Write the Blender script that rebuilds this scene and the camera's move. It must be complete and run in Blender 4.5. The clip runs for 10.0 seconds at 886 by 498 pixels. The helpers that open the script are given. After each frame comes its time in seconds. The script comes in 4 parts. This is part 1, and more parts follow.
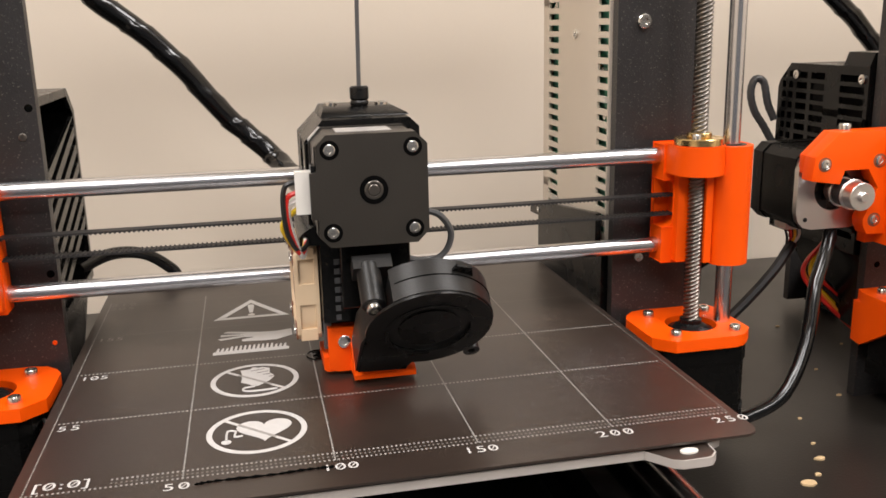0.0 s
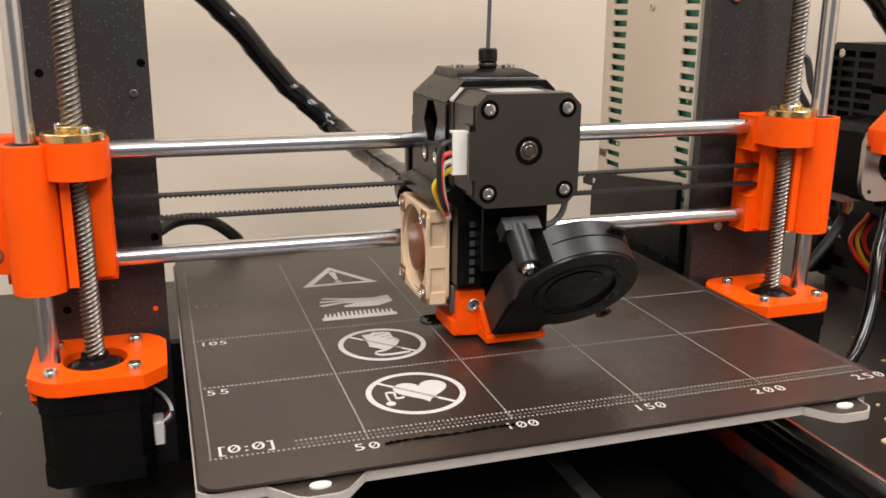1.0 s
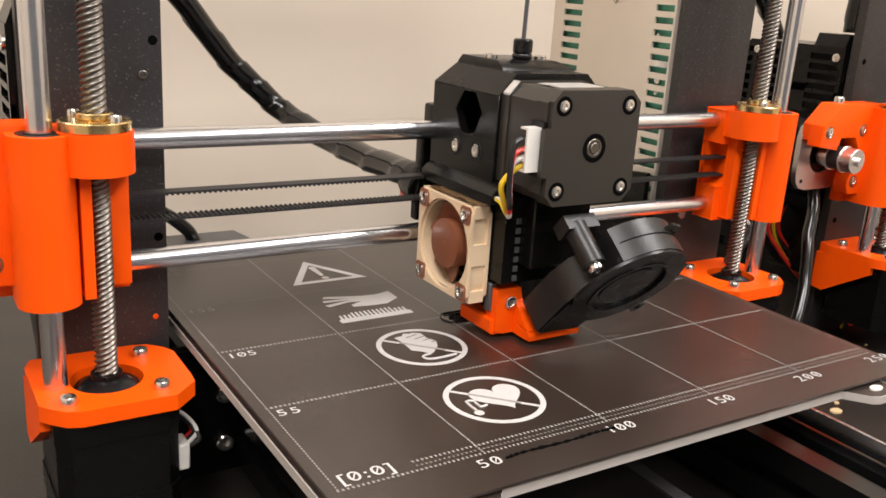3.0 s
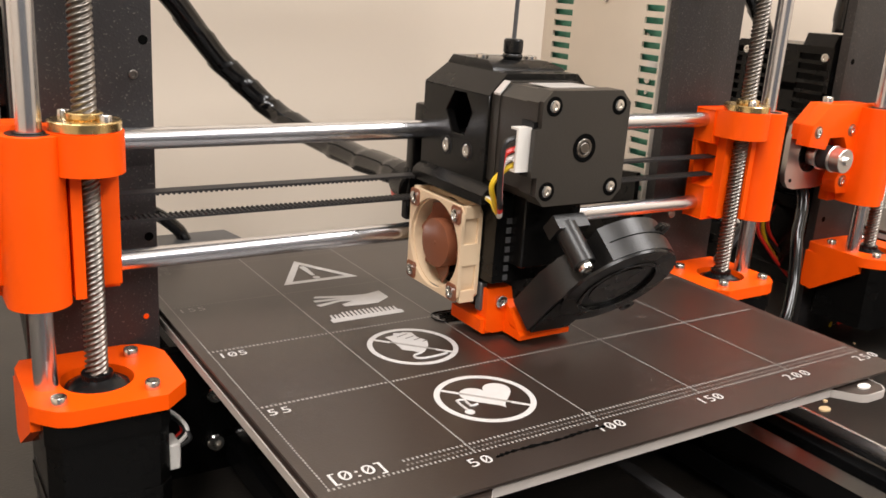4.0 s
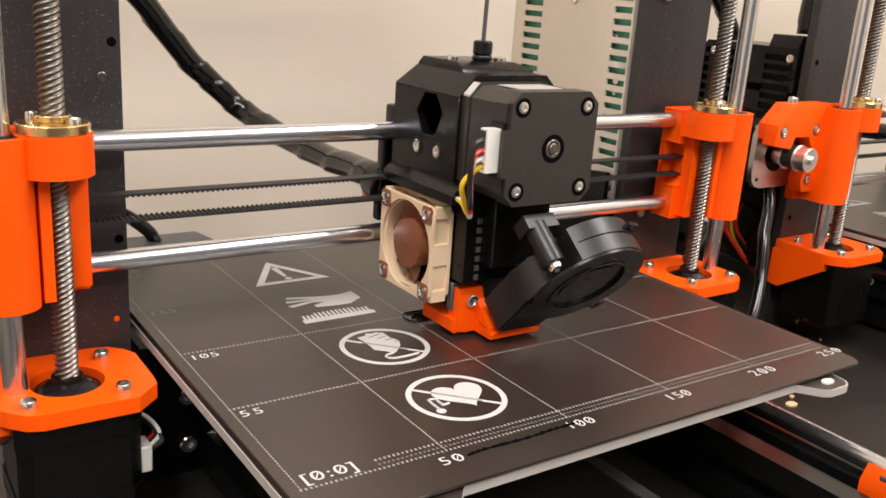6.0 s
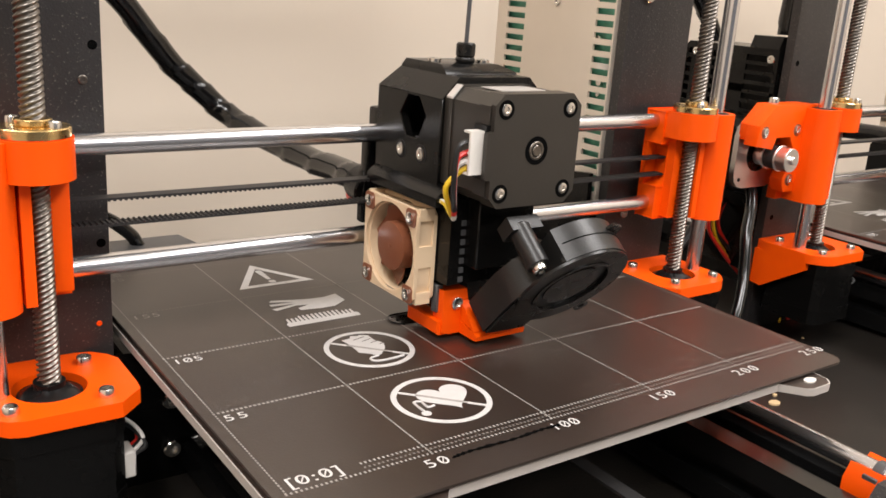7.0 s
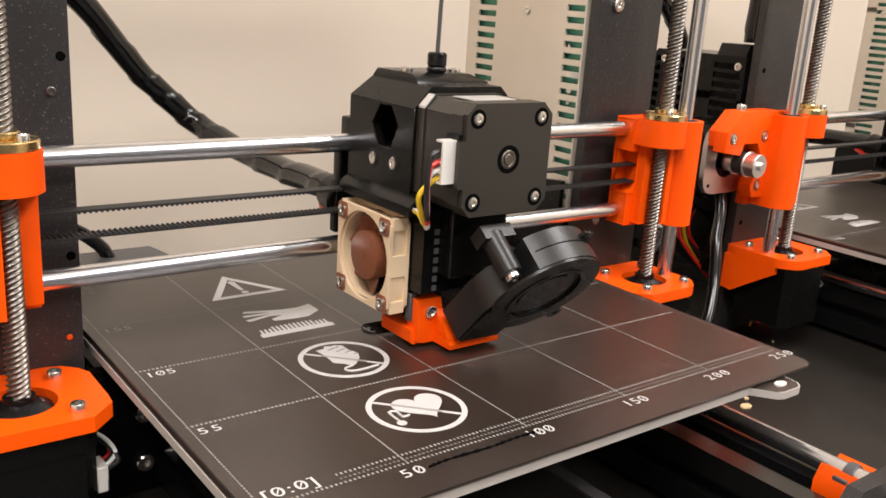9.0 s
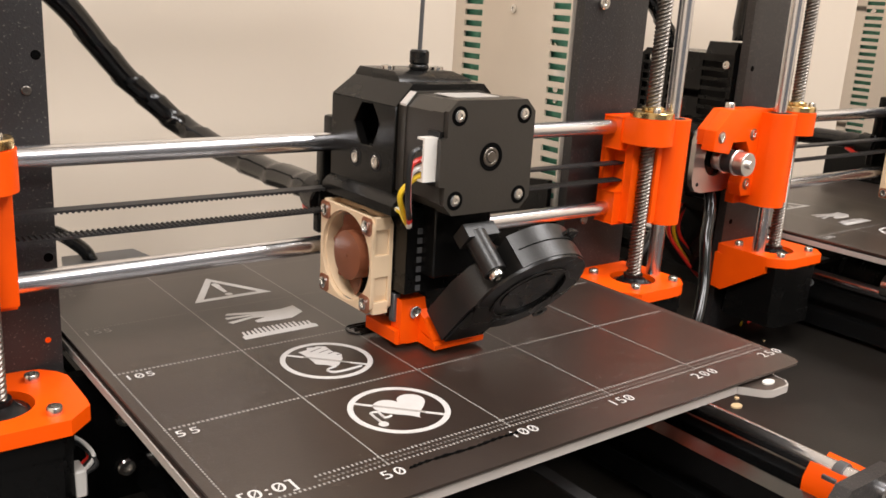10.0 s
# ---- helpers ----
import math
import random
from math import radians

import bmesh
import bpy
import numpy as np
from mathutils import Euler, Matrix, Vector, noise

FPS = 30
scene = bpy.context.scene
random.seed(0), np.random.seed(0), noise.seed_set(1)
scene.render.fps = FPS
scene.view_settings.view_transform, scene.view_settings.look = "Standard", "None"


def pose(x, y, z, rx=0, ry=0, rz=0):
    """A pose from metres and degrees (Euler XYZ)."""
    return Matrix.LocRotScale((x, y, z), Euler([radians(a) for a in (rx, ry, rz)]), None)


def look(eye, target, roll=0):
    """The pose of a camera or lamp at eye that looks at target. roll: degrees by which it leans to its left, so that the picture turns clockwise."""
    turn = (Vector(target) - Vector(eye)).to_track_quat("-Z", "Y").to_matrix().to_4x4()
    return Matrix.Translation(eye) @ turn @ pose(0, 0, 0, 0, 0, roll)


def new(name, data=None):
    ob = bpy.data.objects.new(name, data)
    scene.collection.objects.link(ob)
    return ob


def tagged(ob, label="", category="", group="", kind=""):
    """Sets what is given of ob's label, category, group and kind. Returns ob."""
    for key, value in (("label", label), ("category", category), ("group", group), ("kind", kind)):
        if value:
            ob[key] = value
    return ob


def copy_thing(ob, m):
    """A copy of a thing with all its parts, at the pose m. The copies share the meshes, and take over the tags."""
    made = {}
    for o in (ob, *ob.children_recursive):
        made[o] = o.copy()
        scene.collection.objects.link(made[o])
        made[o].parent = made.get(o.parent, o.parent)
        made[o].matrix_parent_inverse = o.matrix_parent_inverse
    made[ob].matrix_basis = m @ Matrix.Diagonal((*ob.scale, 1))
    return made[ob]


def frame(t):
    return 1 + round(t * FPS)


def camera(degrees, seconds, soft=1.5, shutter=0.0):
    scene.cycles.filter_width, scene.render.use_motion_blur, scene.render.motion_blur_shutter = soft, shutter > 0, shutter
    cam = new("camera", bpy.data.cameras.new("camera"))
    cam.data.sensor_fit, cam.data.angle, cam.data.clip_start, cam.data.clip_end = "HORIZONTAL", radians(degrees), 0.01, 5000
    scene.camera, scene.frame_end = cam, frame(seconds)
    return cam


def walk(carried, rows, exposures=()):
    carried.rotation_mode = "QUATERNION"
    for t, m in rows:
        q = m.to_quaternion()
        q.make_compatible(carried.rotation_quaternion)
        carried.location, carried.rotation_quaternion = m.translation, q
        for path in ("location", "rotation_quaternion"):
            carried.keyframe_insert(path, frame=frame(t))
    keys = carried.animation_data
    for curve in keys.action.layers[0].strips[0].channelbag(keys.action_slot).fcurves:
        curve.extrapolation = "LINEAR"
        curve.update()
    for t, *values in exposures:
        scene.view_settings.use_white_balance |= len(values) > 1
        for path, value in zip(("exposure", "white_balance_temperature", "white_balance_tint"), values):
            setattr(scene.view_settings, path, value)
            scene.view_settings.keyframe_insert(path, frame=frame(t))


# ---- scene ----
cam = camera(52.68, 10.0, soft=1.6)
PATH = [
    (0, look((0.0791, -0.2787, 0.1422), (0.1198, -0.0890, 0.0937), -1.31)),
    (0.5, look((0.0386, -0.2773, 0.1373), (0.0835, -0.0884, 0.0895), -0.73)),
    (1, look((-0.0082, -0.2572, 0.1347), (0.0510, -0.0734, 0.0825), 0.45)),
    (1.5, look((-0.0543, -0.2299, 0.1418), (0.0282, -0.0561, 0.0870), 2.19)),
    (2, look((-0.0854, -0.2119, 0.1415), (0.0070, -0.0430, 0.0873), 2.28)),
    (2.5, look((-0.0970, -0.1984, 0.1377), (0.0033, -0.0348, 0.0816), 3.43)),
    (4, look((-0.0975, -0.1991, 0.1384), (0.0075, -0.0387, 0.0814), 3.86)),
    (4.5, look((-0.0974, -0.2004, 0.1386), (0.0088, -0.0408, 0.0816), 3.91)),
    (5, look((-0.0979, -0.2008, 0.1388), (0.0095, -0.0420, 0.0818), 3.95)),
    (5.5, look((-0.0979, -0.2017, 0.1391), (0.0106, -0.0436, 0.0823), 3.95)),
    (7, look((-0.0977, -0.2016, 0.1400), (0.0150, -0.0463, 0.0837), 3.93)),
    (7.5, look((-0.0986, -0.2017, 0.1396), (0.0154, -0.0470, 0.0842), 3.74)),
    (8, look((-0.0991, -0.2014, 0.1403), (0.0164, -0.0477, 0.0852), 3.81)),
    (8.5, look((-0.0994, -0.2016, 0.1411), (0.0170, -0.0484, 0.0865), 3.74)),
    (9, look((-0.0982, -0.2018, 0.1409), (0.0196, -0.0496, 0.0865), 3.80)),
    (9.5, look((-0.0968, -0.2026, 0.1392), (0.0219, -0.0508, 0.0857), 3.59)),
    (10, look((-0.0920, -0.2024, 0.1381), (0.0266, -0.0504, 0.0847), 3.45)),
]
walk(cam, PATH, exposures=[(0.0, -0.18), (1.0, -0.16), (2.0, -0.08), (3.0, -0.02), (10.0, -0.02)])

# ---- world and large lights ----
world = bpy.data.worlds.new("room_world")
scene.world = world
world.use_nodes = True
world.node_tree.nodes["Background"].inputs[0].default_value = (1.0, 0.9, 0.78, 1)
world.node_tree.nodes["Background"].inputs[1].default_value = 0.02


def ceiling_lamp(x, y, sx, sy, watts):
    la = bpy.data.lights.new("ceiling_lamp", "AREA")
    la.shape, la.size, la.size_y, la.energy, la.color = "RECTANGLE", sx, sy, watts, (1.0, 0.965, 0.955)
    ob = new("ceiling_lamp", la)
    ob.matrix_world = pose(x, y, 1.672)
    return ob


LAMPS = [(-0.75, -0.75, 0.6, 1.2), (1.15, -0.75, 0.6, 1.2), (0.25, -2.1, 1.2, 0.6)]
for lx, ly, lsx, lsy in LAMPS:
    ceiling_lamp(lx, ly, lsx, lsy, 37)


# ---- materials ----
def material(name, colour, rough=0.5, metal=0.0, grain=0.0, grain_size=0.001, vary=0.12, vary_size=0.02, coat=0.0, spec=0.5, speck=None, rough_vary=0.08, layers=0.0, axis=2):
    """Principled surface: colour that varies at two scales, roughness that varies, fine relief and optional printed layer lines."""
    m = bpy.data.materials.new(name)
    m.use_nodes = True
    nt = m.node_tree
    nd, lk = nt.nodes, nt.links
    bsdf = nd["Principled BSDF"]
    bsdf.inputs["Metallic"].default_value = metal
    bsdf.inputs["Specular IOR Level"].default_value = spec
    bsdf.inputs["Coat Weight"].default_value = coat
    bsdf.inputs["Coat Roughness"].default_value = 0.25
    co = nd.new("ShaderNodeTexCoord")
    big = nd.new("ShaderNodeTexNoise")
    big.inputs["Scale"].default_value = 1.0 / vary_size
    big.inputs["Detail"].default_value = 4
    lk.new(co.outputs["Object"], big.inputs["Vector"])
    fine = nd.new("ShaderNodeTexNoise")
    fine.inputs["Scale"].default_value = 1.0 / grain_size
    fine.inputs["Detail"].default_value = 2
    lk.new(co.outputs["Object"], fine.inputs["Vector"])
    mix = nd.new("ShaderNodeMix")
    mix.data_type = "RGBA"
    mix.inputs[6].default_value = (*[c * (1 - vary) for c in colour], 1)
    mix.inputs[7].default_value = (*[min(1, c * (1 + vary)) for c in colour], 1)
    lk.new(big.outputs["Fac"], mix.inputs[0])
    out = mix.outputs[2]
    if speck:
        ramp = nd.new("ShaderNodeValToRGB")
        ramp.color_ramp.elements[0].position, ramp.color_ramp.elements[1].position = 0.64, 0.72
        lk.new(fine.outputs["Fac"], ramp.inputs[0])
        m2 = nd.new("ShaderNodeMix")
        m2.data_type = "RGBA"
        lk.new(ramp.outputs["Color"], m2.inputs[0])
        lk.new(out, m2.inputs[6])
        m2.inputs[7].default_value = (*speck, 1)
        out = m2.outputs[2]
    lk.new(out, bsdf.inputs["Base Color"])
    rr = nd.new("ShaderNodeMapRange")
    rr.inputs["To Min"].default_value, rr.inputs["To Max"].default_value = max(0.02, rough - rough_vary), rough + rough_vary
    lk.new(big.outputs["Fac"], rr.inputs["Value"])
    lk.new(rr.outputs["Result"], bsdf.inputs["Roughness"])
    if grain or layers:
        bump = nd.new("ShaderNodeBump")
        bump.inputs["Strength"].default_value = grain or layers
        bump.inputs["Distance"].default_value = 0.0003
        if layers:
            wave = nd.new("ShaderNodeTexWave")
            wave.bands_direction = "XYZ"[axis]
            wave.inputs["Scale"].default_value = 2000
            wave.inputs["Distortion"].default_value = 0.4
            lk.new(co.outputs["Object"], wave.inputs["Vector"])
            lk.new(wave.outputs["Fac"], bump.inputs["Height"])
        else:
            lk.new(fine.outputs["Fac"], bump.inputs["Height"])
        lk.new(bump.outputs["Normal"], bsdf.inputs["Normal"])
    return m


ORANGE = material("orange_plastic", (0.90, 0.088, 0.0003), 0.45, vary=0.05, spec=0.22, layers=0.10)
BLACK = material("black_plastic", (0.0042, 0.004, 0.0038), 0.26, spec=0.26, grain=0.22, grain_size=0.0009)
GLOSSBLACK = material("black_moulded", (0.006, 0.006, 0.006), 0.28, spec=0.34, grain=0.05)
MATTBLACK = material("black_satin", (0.010, 0.0095, 0.0095), 0.42, spec=0.38, grain=0.15, grain_size=0.0008)
MOTORBLACK = material("black_motor_paint", (0.004, 0.0038, 0.0036), 0.26, spec=0.14, grain=0.12, grain_size=0.0008)
# motor black lifted to brown: the reflected sheen is put into the colour
CAPSHEEN = material("black_cap_with_sheen", (0.026, 0.0222, 0.0178), 0.36, spec=0.6, grain=0.16, grain_size=0.0008)
FRAME = material("black_powder_coat", (0.022, 0.020, 0.020), 0.42, grain=0.5, grain_size=0.0009, speck=(0.105, 0.094, 0.083))
CHROME = material("polished_steel", (0.70, 0.70, 0.72), 0.25, 1.0, vary=0.02, rough_vary=0.015, vary_size=0.03)
SCREW = material("thread_steel", (0.21, 0.19, 0.168), 0.36, 1.0, vary=0.2, vary_size=0.006)
BOLT = material("zinc_bolt", (0.72, 0.70, 0.66), 0.24, 1.0, vary=0.1, vary_size=0.003)
BRASS = material("brass", (0.80, 0.58, 0.27), 0.26, 1.0, vary=0.12, vary_size=0.006)
ALU = material("bare_aluminium", (0.78, 0.76, 0.74), 0.32, 1.0, grain=0.1, grain_size=0.0005)
SHEET = material("coated_steel_sheet", (0.026, 0.0172, 0.0130), 0.35, spec=1.0, grain=0.14, grain_size=0.0007, vary=0.18, vary_size=0.05, rough_vary=0.05)
MARK = material("white_print", (0.52, 0.505, 0.49), 0.45, vary=0.10, vary_size=0.004)
MARKMID = material("mid_white_print", (0.29, 0.275, 0.255), 0.45, vary=0.35, vary_size=0.005)
MARKFAINT = material("faint_white_print", (0.17, 0.155, 0.14), 0.45, vary=0.35, vary_size=0.006)
BEDEDGE = material("grey_board_edge", (0.42, 0.39, 0.36), 0.5, vary=0.12, vary_size=0.01)
BEIGE = material("beige_plastic", (0.74, 0.56, 0.37), 0.42, vary=0.05, grain=0.05)
BROWN = material("brown_plastic", (0.22, 0.075, 0.036), 0.38, vary=0.08)
WALLPAINT = material("cream_wall_paint", (0.632, 0.548, 0.452), 0.6, grain=0.15, grain_size=0.004, vary=0.04, vary_size=0.35)
DARKWALL = material("unseen_wall_dark_grey", (0.10, 0.105, 0.115), 0.6, vary=0.06, vary_size=0.4)
CEILPAINT = material("ceiling_paint", (0.75, 0.72, 0.66), 0.8, vary=0.03, vary_size=0.4)
FLOORMAT = material("grey_floor_tiles", (0.26, 0.25, 0.24), 0.45, vary=0.1, vary_size=0.2)
PSUMETAL = material("galvanised_steel", (0.70, 0.62, 0.52), 0.45, 0.35, vary=0.06, vary_size=0.03)
PCB = material("green_board", (0.10, 0.34, 0.23), 0.4, vary=0.4, vary_size=0.006)
TABLE = material("black_laminate", (0.017, 0.0145, 0.012), 0.36, grain=0.3, grain_size=0.0014, speck=(0.032, 0.029, 0.024), vary=0.4, vary_size=0.06, rough_vary=0.1)
BLOWERBLACK = material("black_fan_plastic", (0.009, 0.0086, 0.0082), 0.38, spec=0.5, grain=0.2, grain_size=0.0009)
EXTRUSION = material("black_anodised", (0.006, 0.006, 0.006), 0.17, spec=0.45, vary_size=0.03)
RUBBER = material("black_rubber", (0.014, 0.013, 0.013), 0.55, grain=0.1)
SLEEVE = material("glossy_cable_wrap", (0.004, 0.004, 0.004), 0.17, vary=0.2, vary_size=0.004)
WHITEP = material("white_connector", (0.74, 0.71, 0.66), 0.4)
RED = material("red_wire", (0.72, 0.03, 0.02), 0.35)
YELLOW = material("yellow_wire", (0.80, 0.55, 0.02), 0.35)
WHITEW = material("white_wire", (0.75, 0.72, 0.68), 0.35)
BLACKW = material("black_wire", (0.015, 0.015, 0.015), 0.35)
ORANGEW = material("orange_wire", (0.75, 0.25, 0.03), 0.35)
CRUMB = material("tan_crumb", (0.55, 0.40, 0.22), 0.6)
GREYP = material("grey_plastic", (0.07, 0.07, 0.072), 0.4)
STICKER = material("silver_sticker", (0.62, 0.60, 0.58), 0.3, 0.4)
# flat blacks for the shade inside holes and recesses; HOLE also colours the purge line
HOLE = material("recess_shade_black", (0.002, 0.002, 0.002), 0.9, spec=0.05)
DARKHOLE = material("hole_shade_dark", (0.006, 0.006, 0.006), 0.7)
GLOW = bpy.data.materials.new("lamp_diffuser")
GLOW.use_nodes = True
_b = GLOW.node_tree.nodes["Principled BSDF"]
_b.inputs["Emission Color"].default_value = (1.0, 0.96, 0.94, 1)
_b.inputs["Emission Strength"].default_value = 4.0

# ---- building helpers: everything below is in millimetres ----
WHERE = {}


def empty(name, x, y, z, label="", category="", group="", kind=""):
    ob = new(name)
    ob.empty_display_size = 0.02
    ob.location = (x / 1000, y / 1000, z / 1000)
    WHERE[ob] = Vector((x, y, z))
    return tagged(ob, label, category, group, kind)


def part(name, bm, mat, parent=None, label="", smooth=40, bevel=0.0, seg=1):
    """One mesh object under a thing or part, its origin in the middle of its foot."""
    if bevel:
        edges = [e for e in bm.edges if len(e.link_faces) == 2 and e.calc_face_angle(0) > 0.5]
        bmesh.ops.bevel(bm, geom=edges, offset=bevel, segments=seg, affect="EDGES", profile=0.6, clamp_overlap=True)
    bmesh.ops.recalc_face_normals(bm, faces=bm.faces)
    lo = Vector([min(v.co[i] for v in bm.verts) for i in range(3)])
    hi = Vector([max(v.co[i] for v in bm.verts) for i in range(3)])
    base = Vector(((lo.x + hi.x) / 2, (lo.y + hi.y) / 2, lo.z))
    for v in bm.verts:
        v.co = (v.co - base) / 1000
    me = bpy.data.meshes.new(name)
    bm.to_mesh(me)
    bm.free()
    for p in me.polygons:
        p.use_smooth = True
    me.set_sharp_from_angle(angle=radians(smooth))
    me.materials.append(mat)
    ob = new(name, me)
    WHERE[ob] = base
    if parent:
        ob.parent = parent
        ob.location = (base - WHERE[parent]) / 1000
    else:
        ob.location = base / 1000
    if label:
        ob["label"] = label
    return ob


def twin(ob, dx=0, dy=0, dz=0, rz=0, parent=None):
    """A second piece on the same mesh, shifted by millimetres, with its own sub-parts."""
    m = pose(0, 0, 0, 0, 0, rz)
    c = copy_thing(ob, Matrix.Translation(ob.location + Vector((dx, dy, dz)) / 1000) @ m)
    WHERE[c] = WHERE[ob] + Vector((dx, dy, dz))
    if parent:
        c.parent = parent
        c.location = (WHERE[c] - WHERE[parent]) / 1000
    return c


def box(bm, x0, x1, y0, y1, z0, z1):
    m = Matrix.Translation(((x0 + x1) / 2, (y0 + y1) / 2, (z0 + z1) / 2)) @ Matrix.Diagonal((abs(x1 - x0), abs(y1 - y0), abs(z1 - z0), 1))
    bmesh.ops.create_cube(bm, size=1, matrix=m)
    return bm


def cyl(bm, p, q, r, seg=24, r2=None):
    p, q = Vector(p), Vector(q)
    d = q - p
    m = Matrix.Translation((p + q) / 2) @ d.to_track_quat("Z", "Y").to_matrix().to_4x4()
    bmesh.ops.create_cone(bm, cap_ends=True, segments=seg, radius1=r, radius2=r if r2 is None else r2, depth=d.length, matrix=m)
    return bm


def prism(bm, pts, axis, a, b, frame_m=None):
    """A polygon extruded along an axis. axis x: points are (y, z); y: (x, z); z: (x, y)."""
    def place(u, v, w):
        c = Vector({"x": (w, u, v), "y": (u, w, v), "z": (u, v, w)}[axis])
        return frame_m @ c if frame_m else c
    lo = [bm.verts.new(place(u, v, a)) for u, v in pts]
    hi = [bm.verts.new(place(u, v, b)) for u, v in pts]
    n = len(pts)
    bm.faces.new(lo)
    bm.faces.new(hi[::-1])
    for i in range(n):
        bm.faces.new((lo[i], hi[i], hi[(i + 1) % n], lo[(i + 1) % n]))
    return bm


def ring_prism(bm, outer, inner, axis, a, b, frame_m=None):
    """A plate with one hole: outer and inner outlines with the same number of points."""
    def place(u, v, w):
        c = Vector({"x": (w, u, v), "y": (u, w, v), "z": (u, v, w)}[axis])
        return frame_m @ c if frame_m else c
    n = len(outer)
    rows = [[bm.verts.new(place(u, v, w)) for u, v in pts] for w in (a, b) for pts in (outer, inner)]
    oa, ia, ob_, ib = rows
    for i in range(n):
        j = (i + 1) % n
        bm.faces.new((oa[i], oa[j], ia[j], ia[i]))
        bm.faces.new((ob_[i], ib[i], ib[j], ob_[j]))
        bm.faces.new((oa[i], ob_[i], ob_[j], oa[j]))
        bm.faces.new((ia[i], ia[j], ib[j], ib[i]))
    return bm


def circle(cx, cy, r, n=32, start=0.0):
    return [(cx + r * math.cos(start + 2 * math.pi * i / n), cy + r * math.sin(start + 2 * math.pi * i / n)) for i in range(n)]


def rect_ray(cx, cy, hx, hy, n=32, start=0.0, cut=0.0):
    """Points on a rectangle (corners cut at 45 degrees), one along each of n rays, to match circle()."""
    out = []
    for i in range(n):
        a = start + 2 * math.pi * i / n
        c, s = math.cos(a), math.sin(a)
        k = min(hx / abs(c) if abs(c) > 1e-9 else 1e9, hy / abs(s) if abs(s) > 1e-9 else 1e9)
        if cut:
            k = min(k, (hx + hy - cut) / (abs(c) + abs(s)))
        out.append((cx + k * c, cy + k * s))
    return out


def cut_rect(x0, x1, y0, y1, c):
    return [(x0 + c, y0), (x1 - c, y0), (x1, y0 + c), (x1, y1 - c), (x1 - c, y1), (x0 + c, y1), (x0, y1 - c), (x0, y0 + c)]


def smooth_path(pts, steps=8):
    """A Catmull-Rom line through the points."""
    p = [Vector(a) for a in pts]
    p = [p[0] * 2 - p[1]] + p + [p[-1] * 2 - p[-2]]
    out = []
    for i in range(1, len(p) - 2):
        for k in range(steps):
            t = k / steps
            out.append(0.5 * ((2 * p[i]) + (p[i + 1] - p[i - 1]) * t + (2 * p[i - 1] - 5 * p[i] + 4 * p[i + 1] - p[i + 2]) * t * t
                              + (3 * p[i] - p[i - 1] - 3 * p[i + 1] + p[i + 2]) * t ** 3))
    out.append(p[-2])
    return out


def tube(bm, pts, r, seg=10, steps=8, wobble=None):
    line = smooth_path(pts, steps)
    rings = []
    side = None
    for i, c in enumerate(line):
        d = (line[min(i + 1, len(line) - 1)] - line[max(i - 1, 0)]).normalized()
        if side is None:
            side = d.orthogonal().normalized()
        side = (side - d * side.dot(d)).normalized()
        up = d.cross(side)
        rings.append([bm.verts.new(c + (side * math.cos(2 * math.pi * k / seg) + up * math.sin(2 * math.pi * k / seg)) * (r if wobble is None else r * wobble(i, k / seg))) for k in range(seg)])
    for a, b in zip(rings, rings[1:]):
        for k in range(seg):
            bm.faces.new((a[k], a[(k + 1) % seg], b[(k + 1) % seg], b[k]))
    bm.faces.new(rings[0][::-1])
    bm.faces.new(rings[-1])
    return bm


def NB():
    return bmesh.new()


def cap_screw(parent, at, axis, r=2.75, h=3.0, mat=None, name="screw"):
    """A socket-head screw standing on a face: head with a recessed hexagon."""
    bm = NB()
    n = 12
    at, ax = Vector(at), Vector(axis).normalized()
    q = ax.to_track_quat("Z", "Y").to_matrix().to_4x4()
    prof = [(r, 0), (r, h * 0.8), (r * 0.86, h), (r * 0.5, h), (r * 0.46, h * 0.45), (0.01, h * 0.45)]
    rings = [[bm.verts.new(at + q.to_3x3() @ Vector((pr * math.cos(2 * math.pi * k / n), pr * math.sin(2 * math.pi * k / n), ph))) for k in range(n)] for pr, ph in prof]
    for a, b in zip(rings, rings[1:]):
        for k in range(n):
            bm.faces.new((a[k], a[(k + 1) % n], b[(k + 1) % n], b[k]))
    bm.faces.new(rings[0][::-1])
    bm.faces.new(rings[-1])
    return part(name, bm, mat or BOLT, parent, smooth=35)


def text_mesh(words, size, spacing=1.0):
    cu = bpy.data.curves.new("words", "FONT")
    cu.body, cu.size, cu.extrude, cu.space_character = words, size, 0.0, spacing
    cu.align_x, cu.align_y = "CENTER", "CENTER"
    tmp = bpy.data.objects.new("words", cu)
    scene.collection.objects.link(tmp)
    dg = bpy.context.evaluated_depsgraph_get()
    me = bpy.data.meshes.new_from_object(tmp.evaluated_get(dg))
    bpy.data.objects.remove(tmp)
    return me


# ---- the room ----
TBL = -70.0


def slab(name, x0, x1, y0, y1, z0, z1, mat, label, category):
    return tagged(part(name, box(NB(), x0, x1, y0, y1, z0, z1), mat), label, category, kind="structure")


